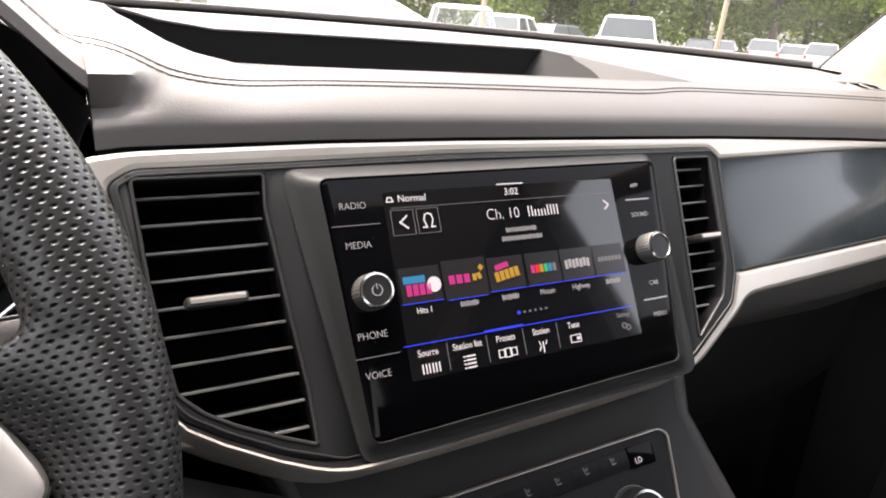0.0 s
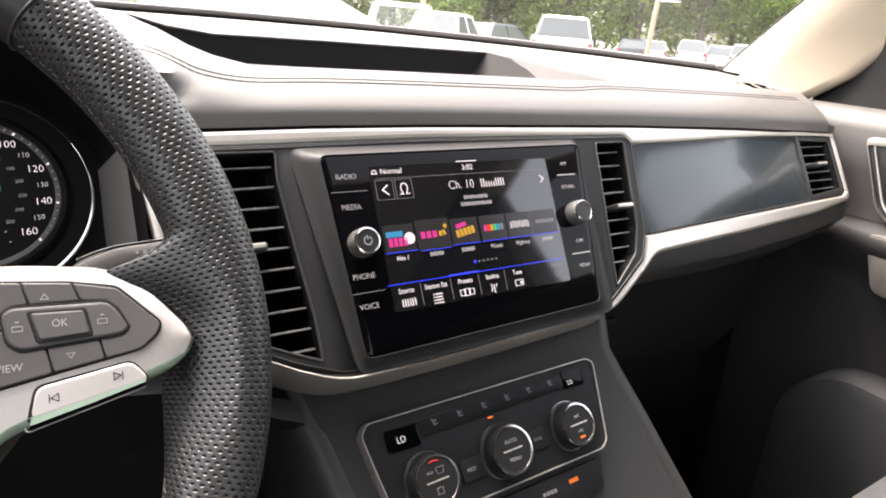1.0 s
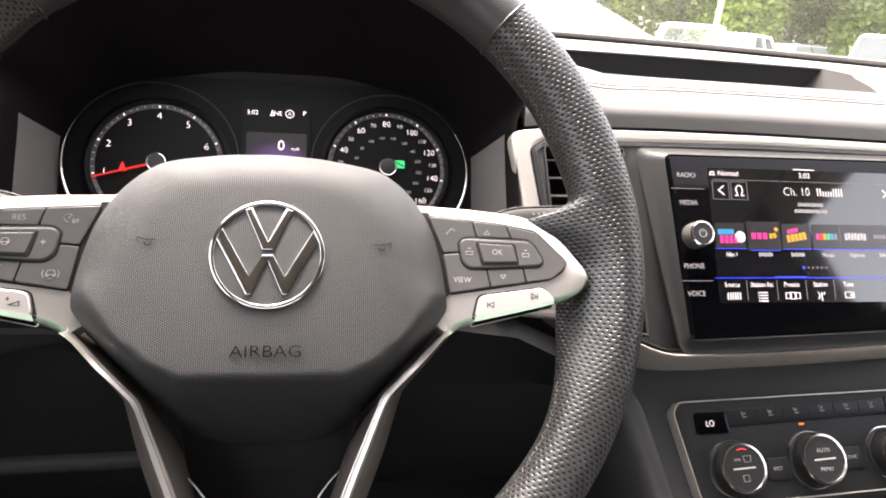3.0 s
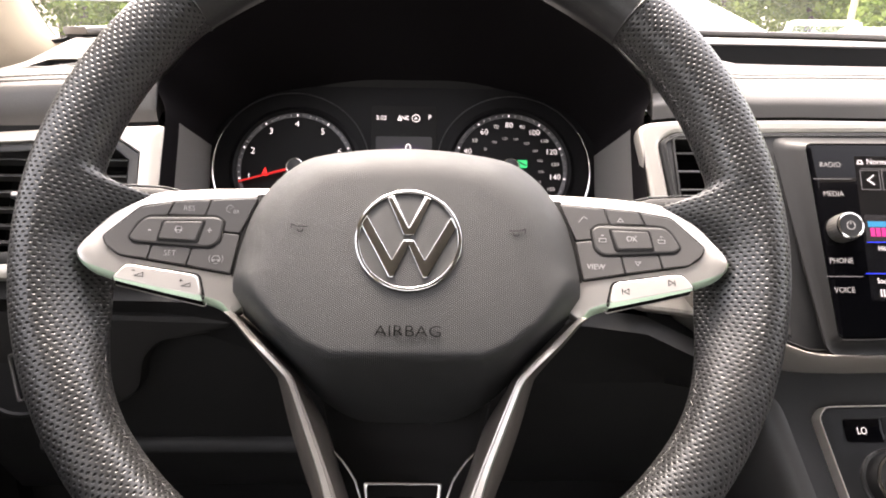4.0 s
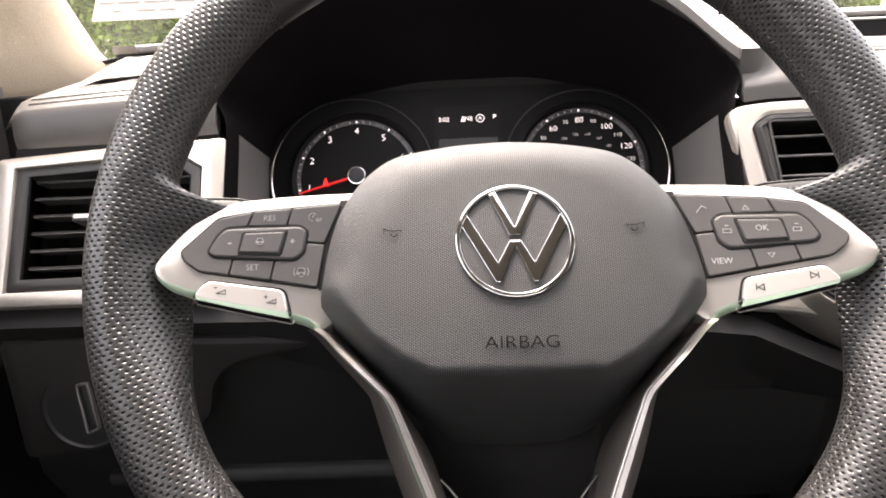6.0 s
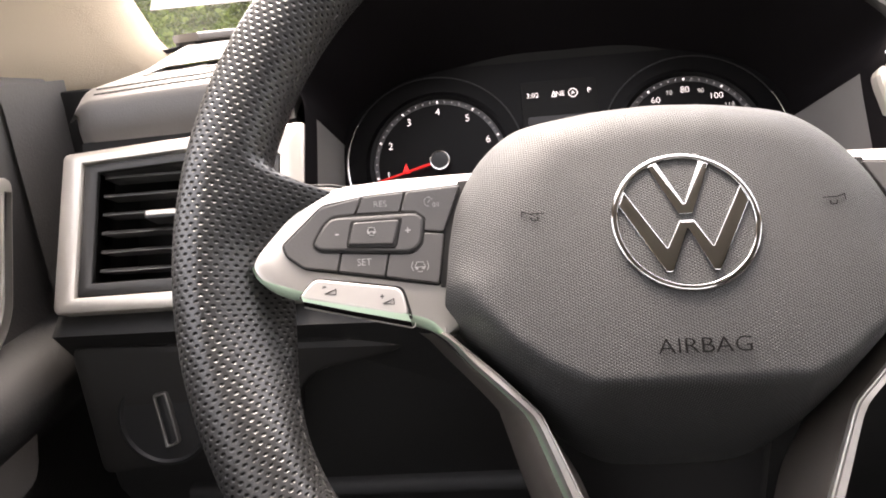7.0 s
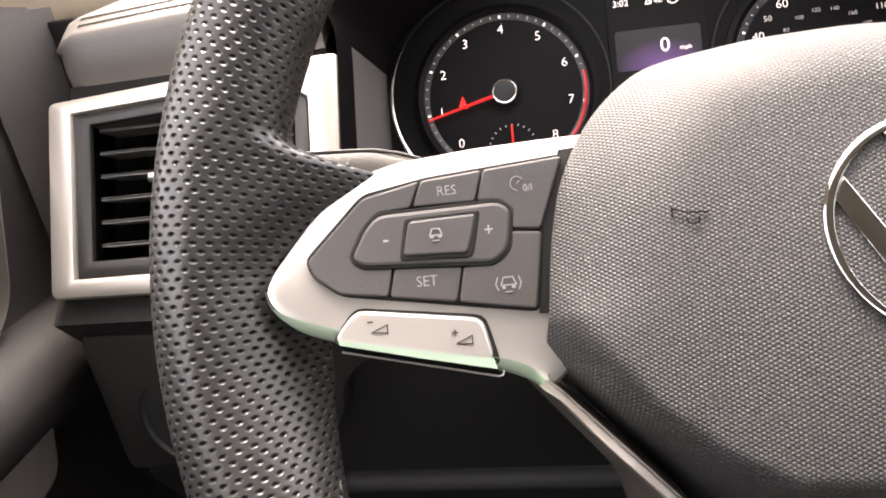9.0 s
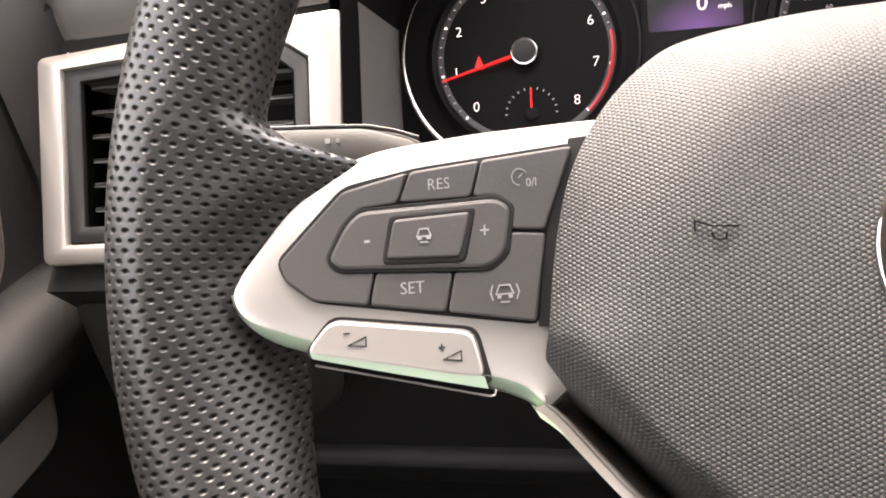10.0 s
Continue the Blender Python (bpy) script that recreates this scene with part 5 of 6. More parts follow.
def pad_rows(x):
    """The pad's section (y, z) at x, from its lower front edge back to the windscreen."""
    ax = abs(x)
    flat = [(0.2116, 1.1442), (0.2123, 1.1498), (0.2132, 1.1552), (0.2232, 1.1640), (0.2400, 1.1735), (0.2620, 1.1835), (0.3100, 1.1880), (0.4000, 1.1982), (0.55, 1.2020), (0.75, 1.2050)]
    steep = [(0.2150, 1.1442), (0.2138, 1.1498), (0.2130, 1.1545), (0.2137, 1.1640), (0.2165, 1.1735), (0.2290, 1.1822)]
    k = smooth(-0.15, -0.205, x)
    flat = [(y + (steep[i][0] - y) * k, z + (steep[i][1] - z) * k) if i < 6 else (y, z) for i, (y, z) in enumerate(flat)]
    d = 0.876 * max(0.0, 0.1325 - trim_top(x))
    flat = [(y, z - d * (1 - 0.5 * smooth(1, 6, i) if x > 0 else (1, 1, 1, 1, 1, 1, 0.82, 0.33, 0.3, 0.3)[i])) for i, (y, z) in enumerate(flat)]
    w = smooth(0.28 if x > 0 else 0.245, 0.19, ax)
    if w == 0:
        return flat
    v = sum(arch(x + 0.004 * k) for k in range(-4, 5)) / 9
    p = WM @ Vector((0, v, -0.146))
    rise = [(p.y + 0.060, p.z - 0.004), (p.y + 0.016, p.z - 0.002), (p.y + 0.001, p.z + 0.002), (p.y + 0.004, p.z + 0.010), (p.y + 0.018, max(p.z + 0.015, 1.177)), (p.y + 0.045, max(p.z + 0.018, 1.195)), (p.y + 0.09, max(p.z + 0.014, 1.207)), (p.y + 0.18, max(p.z + 0.004, 1.212)), (0.58, 1.21), (0.75, 1.205)]
    rows = [(a[0] * (1 - w) + b[0] * w, a[1] * (1 - w) + b[1] * w) for a, b in zip(flat, rise)]
    if x > 0.1885:
        # the hood's lip runs on over a dark pocket at the inner end of the pad
        g = smooth(0.230, 0.196, x)
        for i, q in ((3, (0.2260, 1.1600)), (4, (0.2222, 1.1780))):
            rows[i] = (rows[i][0] * (1 - g) + q[0] * g, rows[i][1] * (1 - g) + q[1] * g)
    if -0.1950 < x < 0.1885:
        return rise[:3] + rows[3:]
    return flat[:3] + rows[3:]


def screen_line(x):
    """How far ahead the windscreen's foot lies at x."""
    d = abs(x - 0.35) / 0.73
    return 0.78 - (0.40 if x > 0.35 else 0.44) * d ** 2.6


xs = [-0.352, -0.351, -0.348, -0.343] + [-0.336 + 0.008 * i for i in range(18)] + [-0.1951] + [-0.1949 + 0.006 * i for i in range(64)] + [0.1884, 0.1886] + [0.194 + 0.006 * i for i in range(19)] + [0.312 + 0.0135 * i for i in range(56)]
rows = []
for x in xs:
    s = pad_rows(x)
    lim = screen_line(x)
    d = 0.012 * max(0.0, (-0.336 - x) / 0.016) ** 2
    s = [(y + d * (i < 4), z - d * (i > 3)) for i, (y, z) in enumerate(s)]
    rows.append([(x, y, z) for y, z in s if y < lim - 0.004])
    for q in [(y, z) for y, z in s if y >= lim - 0.004]:
        a, b = next((a, b) for a, b in zip(s[2:], s[3:]) if b[0] >= lim - 0.004)
        rows[-1].append((x, lim, a[1] + (b[1] - a[1]) * min(1, max(0, (lim - a[0]) / (b[0] - a[0])))))


# the open tray in the top of the pad, as an outline
TR = [(0.208, 0.402), (0.211, 0.330), (0.2195, 0.302), (0.233, 0.281), (0.247, 0.267), (0.270, 0.2600), (0.310, 0.2588), (0.450, 0.2585), (0.600, 0.2585), (0.668, 0.2595), (0.604, 0.402), (0.500, 0.402), (0.400, 0.402), (0.330, 0.402), (0.285, 0.402), (0.245, 0.402)]


VENTS = [[(-0.3180, 0.2600), (-0.3210, 0.3100), (-0.2360, 0.3100), (-0.2360, 0.2580)], [(1.0230, 0.2700), (1.0250, 0.3120), (0.9480, 0.3120), (0.9480, 0.2680)]]


def within(x, y, loop):
    odd = False
    for (a, b), (c, d) in zip(loop, loop[1:] + loop[:1]):
        if (b > y) != (d > y) and x < a + (c - a) * (y - b) / (d - b):
            odd = not odd
    return odd


pad = thing("dash_pad", (0.35, 0.3, 1.15), "grey grained soft dash top with double stitching", "dash pad", ID)
bm = bmesh.new()
fine = []
for r in rows:
    q = []
    for h, ((x0, y0, z0), (x1, y1, z1)) in enumerate(zip(r, r[1:])):
        k = 6 if 3 < h < 8 else 2
        q += [(x0, y0 + (y1 - y0) * j / k, z0 + (z1 - z0) * j / k) for j in range(k)]
    fine.append(q + [r[-1]])
vs = [[bm.verts.new(p) for p in r] for r in fine]
for a, b in zip(vs, vs[1:]):
    for i in range(1, len(a)):
        bm.faces.new((a[i - 1], a[i], b[i], b[i - 1]))
for loop in (TR, *VENTS):
    lo, hi = min(p[0] for p in loop) - 0.01, max(p[0] for p in loop) + 0.01
    for (x0, y0), (x1, y1) in zip(loop, loop[1:] + loop[:1]):
        near = [f for f in bm.faces if min(v.co.x for v in f.verts) < hi and max(v.co.x for v in f.verts) > lo and max(v.co.y for v in f.verts) > 0.25 and min(v.co.y for v in f.verts) < 0.42]
        near += list({e for f in near for e in f.edges}) + list({v for f in near for v in f.verts})
        bmesh.ops.bisect_plane(bm, geom=near, dist=1e-6, plane_co=(x0, y0, 0), plane_no=(y1 - y0, x0 - x1, 0))
    gone = [f for f in bm.faces if f.calc_center_median().z > 1.15 and within(f.calc_center_median().x, f.calc_center_median().y, loop)]
    bmesh.ops.delete(bm, geom=gone, context="FACES")
part("skin", bm, DASH, pad).data.set_sharp_from_angle(angle=radians(52))
# tray: floor, back wall, front lip and the sloping right end


def top_z(x, y):
    s = pad_rows(x)
    for (a, b), (c, d) in zip(s, s[1:]):
        if a <= y <= c:
            return b + (d - b) * (y - a) / (c - a)
    return s[-1][1]


tray = thing("dash_tray", (0.42, 0.33, 1.15), "dark open storage tray sunk in the dash top", "dash tray", ID)
top = [Vector((x, y, top_z(x, y) + 0.0001)) for x, y in TR]
bot = [Vector((x + (0.43 - x) * (0.25 if x > 0.59 else 0.06), y + (0.33 - y) * 0.06, 1.140)) for x, y in TR]
bm = loft([top, bot], close=True)
bm.faces.new([v for v in bm.verts if v.co.z < 1.1401])
part("well", bm, DEEP, tray, "matt black well")
part("ramp", loft([[Vector((0.668, 0.2595, top_z(0.668, 0.2595))), Vector((0.640, 0.31, top_z(0.64, 0.31))), Vector((0.606, 0.402, top_z(0.606, 0.402)))], *[[Vector((a - d, b, top_z(a, b) * (1 - f) + 1.140 * f)) for a, b in ((0.668, 0.2595), (0.640, 0.31), (0.606, 0.402))] for d, f in ((0.002, 0.07), (0.008, 0.30), (0.015, 0.55), (0.023, 0.80), (0.032, 0.95), (0.050, 1.0))]]), DASH, tray, "grey sloping end")
lip = [Vector((x, y, top_z(x, y) - 0.0012)) for x, y in TR]
part("lip", sweep(lip, circ(0.0013, 8), closed=True), DASH, tray, "rounded grey lip")
# stitching: two grooves with short stitches in them
SEAM = [(-0.372, 0.2230), (-0.24, 0.2230), (-0.214, 0.2320), (-0.196, 0.2540), (-0.177, 0.2680), (-0.155, 0.2760), (-0.08, 0.296), (0.0, 0.302), (0.08, 0.296), (0.150, 0.2760), (0.171, 0.2680), (0.190, 0.2570), (0.203, 0.2480), (0.217, 0.2410), (0.231, 0.2378), (0.254, 0.2374), (0.330, 0.2400), (0.600, 0.2400), (0.640, 0.2460), (1.05, 0.2460)]


def seam(x):
    for (a, b), (c, e) in zip(SEAM, SEAM[1:]):
        if a <= x <= c:
            return b + (e - b) * (x - a) / (c - a)
    return SEAM[-1][1]


def seam_at(x, off):
    y = sum(seam(x + 0.005 * k) for k in range(-4, 5)) / 9 + off * (1 + 0.5 * smooth(0.25, 0.19, abs(x)))
    return Vector((x, y, top_z(x, y)))


for off in (0.0, 0.0046):
    bm = bmesh.new()
    for lo, hi in ((-0.334, 1.03),):
        sweep([seam_at(lo + 0.006 * i, off) + Vector((0, 0, 0.0001)) for i in range(int((hi - lo) / 0.006))], circ(0.00060, 6, 0.45), bm)
    part("seam_groove", bm, SEAMDARK, pad, "dark sewn groove")
    bm = bmesh.new()
    x = -0.334
    while x < 1.02:
        a, b = seam_at(x, off - 0.0011) + Vector((0, 0, 0.0002)), seam_at(x + 0.0036, off - 0.0011) + Vector((0, 0, 0.0002))
        sweep([a, (a + b) / 2 + Vector((0, 0, 0.0002)), b], circ(0.00022, 5), bm)
        x += 0.0048
    part("stitching", bm, THREAD, pad, "dark grey stitching", "stuff")
for loop in VENTS:
    cx, cy = sum(p[0] for p in loop) / 4, sum(p[1] for p in loop) / 4
    sp = thing("defroster_vent", (cx, cy, top_z(cx, cy)), "small black slotted vent with a grey frame in the dash top", "defroster vent", ID, group="defroster vents")
    o = ccw(loop)
    ring = [Vector((u, v, top_z(u, v) + 0.0006)) for u, v in rnd(o, 0.006, 3)]
    part("frame", sweep(ring, circ(0.0014, 8, 0.4), closed=True), SHROUD, sp, "pale grey frame")
    bm = loft([[p - Vector((0, 0, 0.0010)) for p in ring], [p - Vector((0, 0, 0.022)) for p in ring]], close=True)
    bmesh.ops.contextual_create(bm, geom=[e for e in bm.edges if all(v.co.z < top_z(v.co.x, v.co.y) - 0.02 for v in e.verts)])
    part("well", bm, DEEP, sp, "matt black well")
    for k in range(3):
        x = o[0][0] + (o[1][0] - o[0][0]) * (0.18 + 0.28 * k) if abs(o[1][0] - o[0][0]) > 0.02 else cx - 0.028 + 0.026 * k
        part("slat", sweep([(x, cy - 0.018, top_z(x, cy - 0.018) - 0.0012), (x + 0.022, cy + 0.018, top_z(x, cy + 0.018) - 0.0012)], circ(0.0009, 6)), SHROUD, sp)
line = [-0.342 + 0.0361 * i for i in range(40)]


def foot(x):
    return Vector((x, screen_line(x), top_z(x, screen_line(x))))


dfp = thing("windscreen_ledge", (0.35, 0.6, 1.2), "grey raised strip along the windscreen's foot", "ledge", ID)
part("strip", sweep([foot(x) + Vector((0, 0.014, 0.0075)) for x in line], rnd([(-0.022, -0.0042), (0.022, -0.0042), (0.022, 0.0036), (-0.022, 0.0036)], 0.003, 3)), DASH, dfp)
part("gap", sweep([foot(x) + Vector((0, 0.012, 0.0015)) for x in line], rect(0, 0, 0.034, 0.0045)), DEEP, dfp, "dark shadow gap")
cr = thing("dash_core", (0.4, 0.0, -0.21), "black core behind the dash trim", "dash core")
for xs2 in ([0.19 + 0.03 * i for i in range(30)], [-0.345 + 0.03 * i for i in range(6)]):
    part("shadow_gap", sweep([(x, trim_top(x) + 0.004, -0.166) for x in xs2], rect(0, 0, 0.012, 0.016)), DEEP, cr, "dark gap under the pad")
part("core", plate([(0.196, -0.030), (0.285, -0.062), (0.575, -0.040), (0.645, 0.0), (1.085, 0.020), (1.085, 0.135), (0.196, 0.140), (0.180, 0.12)], -0.212, -0.206), DEEP, cr)
part("core", plate([(-0.372, -0.03), (-0.186, -0.03), (-0.186, 0.12), (-0.200, 0.130), (-0.372, 0.120)], -0.212, -0.206), DEEP, cr)

bm = block((-0.378, 0.365, 1.088), (0.052, 0.15, 0.15), 0.004)
bmesh.ops.transform(bm, matrix=WM.inverted(), verts=bm.verts)
part("end_cap", bm, DEEP, cr, "black end of the dash")

# ---- lower dash ----
ld = thing("lower_dash", (0.85, 0.2, 0.8), "dark grey lower dash and glove box", "lower dash", ID)


def wrow(pts):
    return [tuple(WM @ Vector(p)) for p in pts]


edge = [(0.575, -0.045), (0.628, -0.0145), (0.650, -0.0012), (0.800, 0.0055), (0.958, 0.0145), (1.056, 0.026)]
r0 = wrow([(u, v, -0.156) for u, v in edge])
thick = [0.15, 0.4, 0.8, 1.0, 1.0, 1.0]
r1 = wrow([(u, v - 0.009 * k, -0.157) for (u, v), k in zip(edge, thick)])
r2 = wrow([(u, v - 0.024 * k, -0.165) for (u, v), k in zip(edge, thick)])
r3 = wrow([(u, v - 0.036 * k, -0.195) for (u, v), k in zip(edge, thick)])
part("lip", loft([r0, r1, r2, r3]), BEZEL, ld, "black rolled lip")
r4 = [(x + 0.02, 0.275, 0.92) for x, y, z in r3]
r5 = [(x + 0.03, 0.290, 0.80) for x, y, z in r3]
r6 = [(x + 0.03, 0.34, 0.72) for x, y, z in r3]
part("glove_box", loft([r3, r4, r5, r6]), GLOVE, ld, "black glove box lid")
part("latch", block((0.755, 0.277, 0.874), (0.024, 0.006, 0.005), 0.002), BLACK, ld, "small dark latch")
kp = thing("knee_panel", (-0.2, 0.17, 0.85), "dark grey lower dash panel under the steering wheel", "knee panel", ID)
k0 = wrow([(-0.356, 0.004, -0.160), (-0.27, 0.003, -0.160), (-0.1865, 0.002, -0.160), (-0.05, 0.0, -0.18), (0.10, -0.01, -0.18), (0.176, -0.022, -0.160), (0.205, -0.036, -0.160), (0.243, -0.054, -0.160), (0.262, -0.0625, -0.160)])
k1 = [(x, y - 0.012, z - 0.010) for x, y, z in k0]
k2 = [(x, 0.158, min(z - 0.016, 1.000) - 0.028 * smooth(-0.2, -0.08, x)) for x, y, z in k0]
k3 = [(x, 0.165, 0.99 - 0.055 * smooth(-0.2, -0.05, x)) for x, y, z in k0]
k4 = [(x, 0.175, 0.88) for x, y, z in k0]
k5 = [(x, 0.22, 0.80) for x, y, z in k0]
k6 = [(x, 0.34, 0.74) for x, y, z in k0]
part("lip", loft([k0, k1, k2, k3]), GLOVE, kp, "black rolled lip")
part("cover", loft([k3, k4, k5, k6]), GLOVE, kp, "dark lower cover")
bm = plate(rnd([(-0.352, 1.004), (-0.120, 0.997), (-0.135, 0.987), (-0.190, 0.976), (-0.203, 0.962), (-0.207, 0.938), (-0.220, 0.926), (-0.245, 0.918), (-0.352, 0.905)], 0.010, 4), -0.012, 0.008, 0.005)
bmesh.ops.transform(bm, matrix=Matrix(((1, 0, 0, 0), (0, 0, -1, 0.161), (0, 1, 0, 0), (0, 0, 0, 1))), verts=bm.verts)
part("bolster", bm, BOLSTER, kp, "dark grey rounded bolster")
part("ridge", sweep([(-0.30, 0.176, 0.876), (-0.05, 0.176, 0.874)], rnd([(-0.010, -0.006), (0.010, -0.006), (0.010, 0.006), (-0.010, 0.006)], 0.005, 3)), GREY, kp, "rounded grey step")
sw = thing("light_switch", (-0.30, 0.16, 0.94), "round black light switch panel with a bright lever", "light switch", ID)
SWM = Matrix.Translation((-0.2965, 0.152, 0.9495)) @ pose(0, 0, 0, 80, 0, 0) @ Matrix.Scale(0.82, 4)
bm = lathe(0, 0, [(0.040, -0.004), (0.040, 0.001), (0.037, 0.003), (0.035, 0.001), (0.002, 0.001)], 48)
bmesh.ops.transform(bm, matrix=SWM, verts=bm.verts)
part("disc", bm, BLACK, sw)
for m, o, i in ((KNURL, 0.0, 1), (BLACK, 0.0022, 0)):
    bm = plate(rnd([(-0.006 + o, 0.022 - o), (0.006 - o, 0.024 - o), (0.012 - o, -0.020 + o), (0.000 + o, -0.024 + o)], 0.003), 0.001, 0.006 - 0.0015 * (1 - i), 0.001, holes=[rnd([(-0.0038, 0.0198), (0.0038, 0.0218), (0.0098, -0.0178), (0.0022, -0.0218)], 0.002)] if i else ())
    bmesh.ops.transform(bm, matrix=SWM, verts=bm.verts)
    part("lever" if i else "lever_face", bm, m, sw, "bright chrome edge" if i else "")

# ---- doors, pillars, shell ----
def door(x, sx, label, back=0.0, low=0.0):
    d = thing("car_door", (x, 0.0, 0.7), label, "car door", ID, group="front doors")

    def row(y):
        return [(x + sx * 0.040, y, 1.182 - low), (x + sx * 0.008, y, 1.174 - low), (x - sx * 0.003, y, 1.155 - low), (x, y, 1.08), (x + sx * 0.006, y, 1.02 + low), (x + sx * 0.004, y, 1.003 + low), (x - sx * (0.014 - low), y, 0.998 + low), (x - sx * (0.027 - low), y, 0.990 + low), (x - sx * (0.033 - low), y, 0.977 + low), (x - sx * (0.030 - low), y, 0.960 + low), (x - sx * (0.012 - low), y, 0.942 + low), (x + sx * 0.01, y, 0.92), (x + sx * 0.02, y, 0.45)]

    ys = (0.30, 0.24, 0.1, -0.2, -0.6, -1.1)
    part("panel", loft([row(y)[:6] for y in ys]), LINING, d, "grey door lining").data.set_sharp_from_angle(angle=radians(85))
    part("lower_panel", loft([row(y)[5:] for y in ys]), ARMREST, d, "dark grey lower lining").data.set_sharp_from_angle(angle=radians(85))
    zs = (0.94, 0.99, 1.06, 1.150 - 2 * low, 1.172 - 2 * low)
    part("seal", loft([[(x - sx * 0.006, y, z) for z in zs] for y in (0.216, 0.222)] + [[(x - sx * 0.002, 0.30, z) for z in zs]]), LINING if sx < 0 else GREY, d, "grey door edge")
    edge = rnd([(0.185, 0.40), (0.185, 0.74), (0.120, 0.815), (-0.60, 0.780), (-0.60, 0.40)], 0.05, 6)
    bm = plate(edge, -0.03, 0.045, 0.022)
    bmesh.ops.transform(bm, matrix=Matrix(((0, 0, -sx, x), (1, 0, 0, 0), (0, 1, 0, 0), (0, 0, 0, 1))), verts=bm.verts)
    part("door_pocket", bm, GREY, d, "dark rounded door pocket")
    M = Matrix(((0, 0, -sx, x), (1, 0, 0, -back), (0, 1, 0, back * 0.5), (0, 0, 0, 1)))
    for nm, out, hole, h, m, l in (("handle_frame", [(0.208, 1.112), (0.060, 1.122), (-0.02, 1.115), (-0.02, 1.02), (0.150, 1.003), (0.172, 1.022)], True, 0.006, SILVER, "satin silver frame"), ("handle_recess", [(0.197, 1.104), (0.060, 1.112), (-0.012, 1.107), (-0.012, 1.028), (0.148, 1.013), (0.163, 1.028)], False, 0.0035, BLACK, "black recess")):
        o = rnd(out, 0.012)
        bm = plate(o, -0.01, h, 0.002, holes=[inset(ccw(o), 0.011)] if hole else ())
        bmesh.ops.transform(bm, matrix=M, verts=bm.verts)
        part(nm, bm, m, d, l)
    bm = plate(rnd([(0.172, 0.990), (-0.3, 0.990), (-0.3, 0.910), (0.145, 0.910)], 0.015), -0.03, 0.012, 0.003)
    bmesh.ops.transform(bm, matrix=Matrix.Translation((0.0, 0, 0)) @ M, verts=bm.verts)
    part("insert", bm, INSERT, d, "beige grey insert")


door(-0.402, -1, "dark grey driver's door with a silver handle frame")
door(1.085, 1, "dark grey passenger door with a silver handle frame", 0.034, 0.018)


def pillar(x, sx, label, cut=0.0, fwd=0.0, lean=0.0, back=0.0):
    """A lined pillar: broad at its foot on the dash end, slimmer up to the roof."""
    rows = []
    edge = ((1.150, 0.285, 0.44, -0.004, -0.10), (1.168, 0.255, 0.44, -0.002, -0.10), (1.200, 0.215, 0.43, -0.024, -0.11), (1.26, 0.165, 0.385, -0.046, -0.13), (1.36, 0.075, 0.285, -0.054, -0.14), (1.50, -0.045, 0.130, -0.046, -0.12), (1.74, -0.33, -0.15, 0.005, -0.07))
    for z, y0, y1, x0, x1 in edge:
        y0 += fwd
        x0 += lean * smooth(1.17, 1.34, z)
        o = rnd([(x + sx * (x0 - back), y0), (x + sx * x0, y0 + (y1 - y0) * (0.55 if not back else 0.68)), (x + sx * x0, y1), (x + sx * x1, y1), (x + sx * x1, y0 + cut)], 0.05, 6)
        rows.append([(u, v, z) for u, v in o])
    p = thing("windscreen_pillar", (x, 0.36, 1.155), label, "pillar", ID, group="windscreen pillars")
    part("lining", loft(rows, close=True), CREAM, p)
    part("seal", sweep([(x + sx * (x0 - 0.010 + lean * smooth(1.17, 1.34, z)), y1 - 0.010, z) for z, y0, y1, x0, x1 in edge[1:]], circ(0.005, 8)), DEEP, p, "black edge seal")
    return p


pillar(-0.345, 1, "cream fabric windscreen pillar beside the driver", lean=0.031, back=0.085)
pillar(1.078, -1, "cream fabric windscreen pillar beside the passenger", 0.08, 0.008, back=0.045)
for ob, x0, sx in (("left", -0.36, -1), ("right", 1.06, 1)):
    solid("mirror_cover", loft([[(x0 + sx * 0.075, 0.30, 1.14), (x0 + sx * 0.075, 0.05, 1.14)], [(x0 + sx * 0.09, 0.275, 1.20), (x0 + sx * 0.09, 0.06, 1.155)], [(x0 + sx * 0.10, 0.165, 1.32), (x0 + sx * 0.10, 0.07, 1.25)]]), DEEP, "black triangular mirror cover at the door window", "mirror cover", frm=ID)

st = thing("window_sticker", (-0.34, 0.50, 1.225), "white paper sticker with small print on the windscreen", "sticker", ID)
SM = Matrix.Translation((-0.330, 0.452, 1.229)) @ pose(0, 0, 0, 52, 0, 0)
bm = plate(rect(0.0, 0.060, 0.118, 0.12), 0.0, 0.0006)
bmesh.ops.transform(bm, matrix=SM, verts=bm.verts)
part("sheet", bm, PAPER, st)
r = random.Random(8)
bm = bmesh.new()
for i in range(9):
    u = -0.054
    while u < 0.036:
        w = r.uniform(0.006, 0.03)
        if r.random() < 0.75:
            bars([(u + w / 2, 0.012 + 0.011 * i, w, r.choice((0.002, 0.002, 0.0045)), 0)], 0.0007, bm)
        u += w + 0.004
bmesh.ops.transform(bm, matrix=SM, verts=bm.verts)
part("print", bm, INK, st, "unreadable print bars", "stuff")
# ---- cabin shell ----
def wall(name, a, b, material=CREAM):
    c, s = [(p + q) / 2 for p, q in zip(a, b)], [abs(q - p) for p, q in zip(a, b)]
    return solid(name, block(c, s), material, "plain car body lining", "wall", frm=ID, kind="structure")


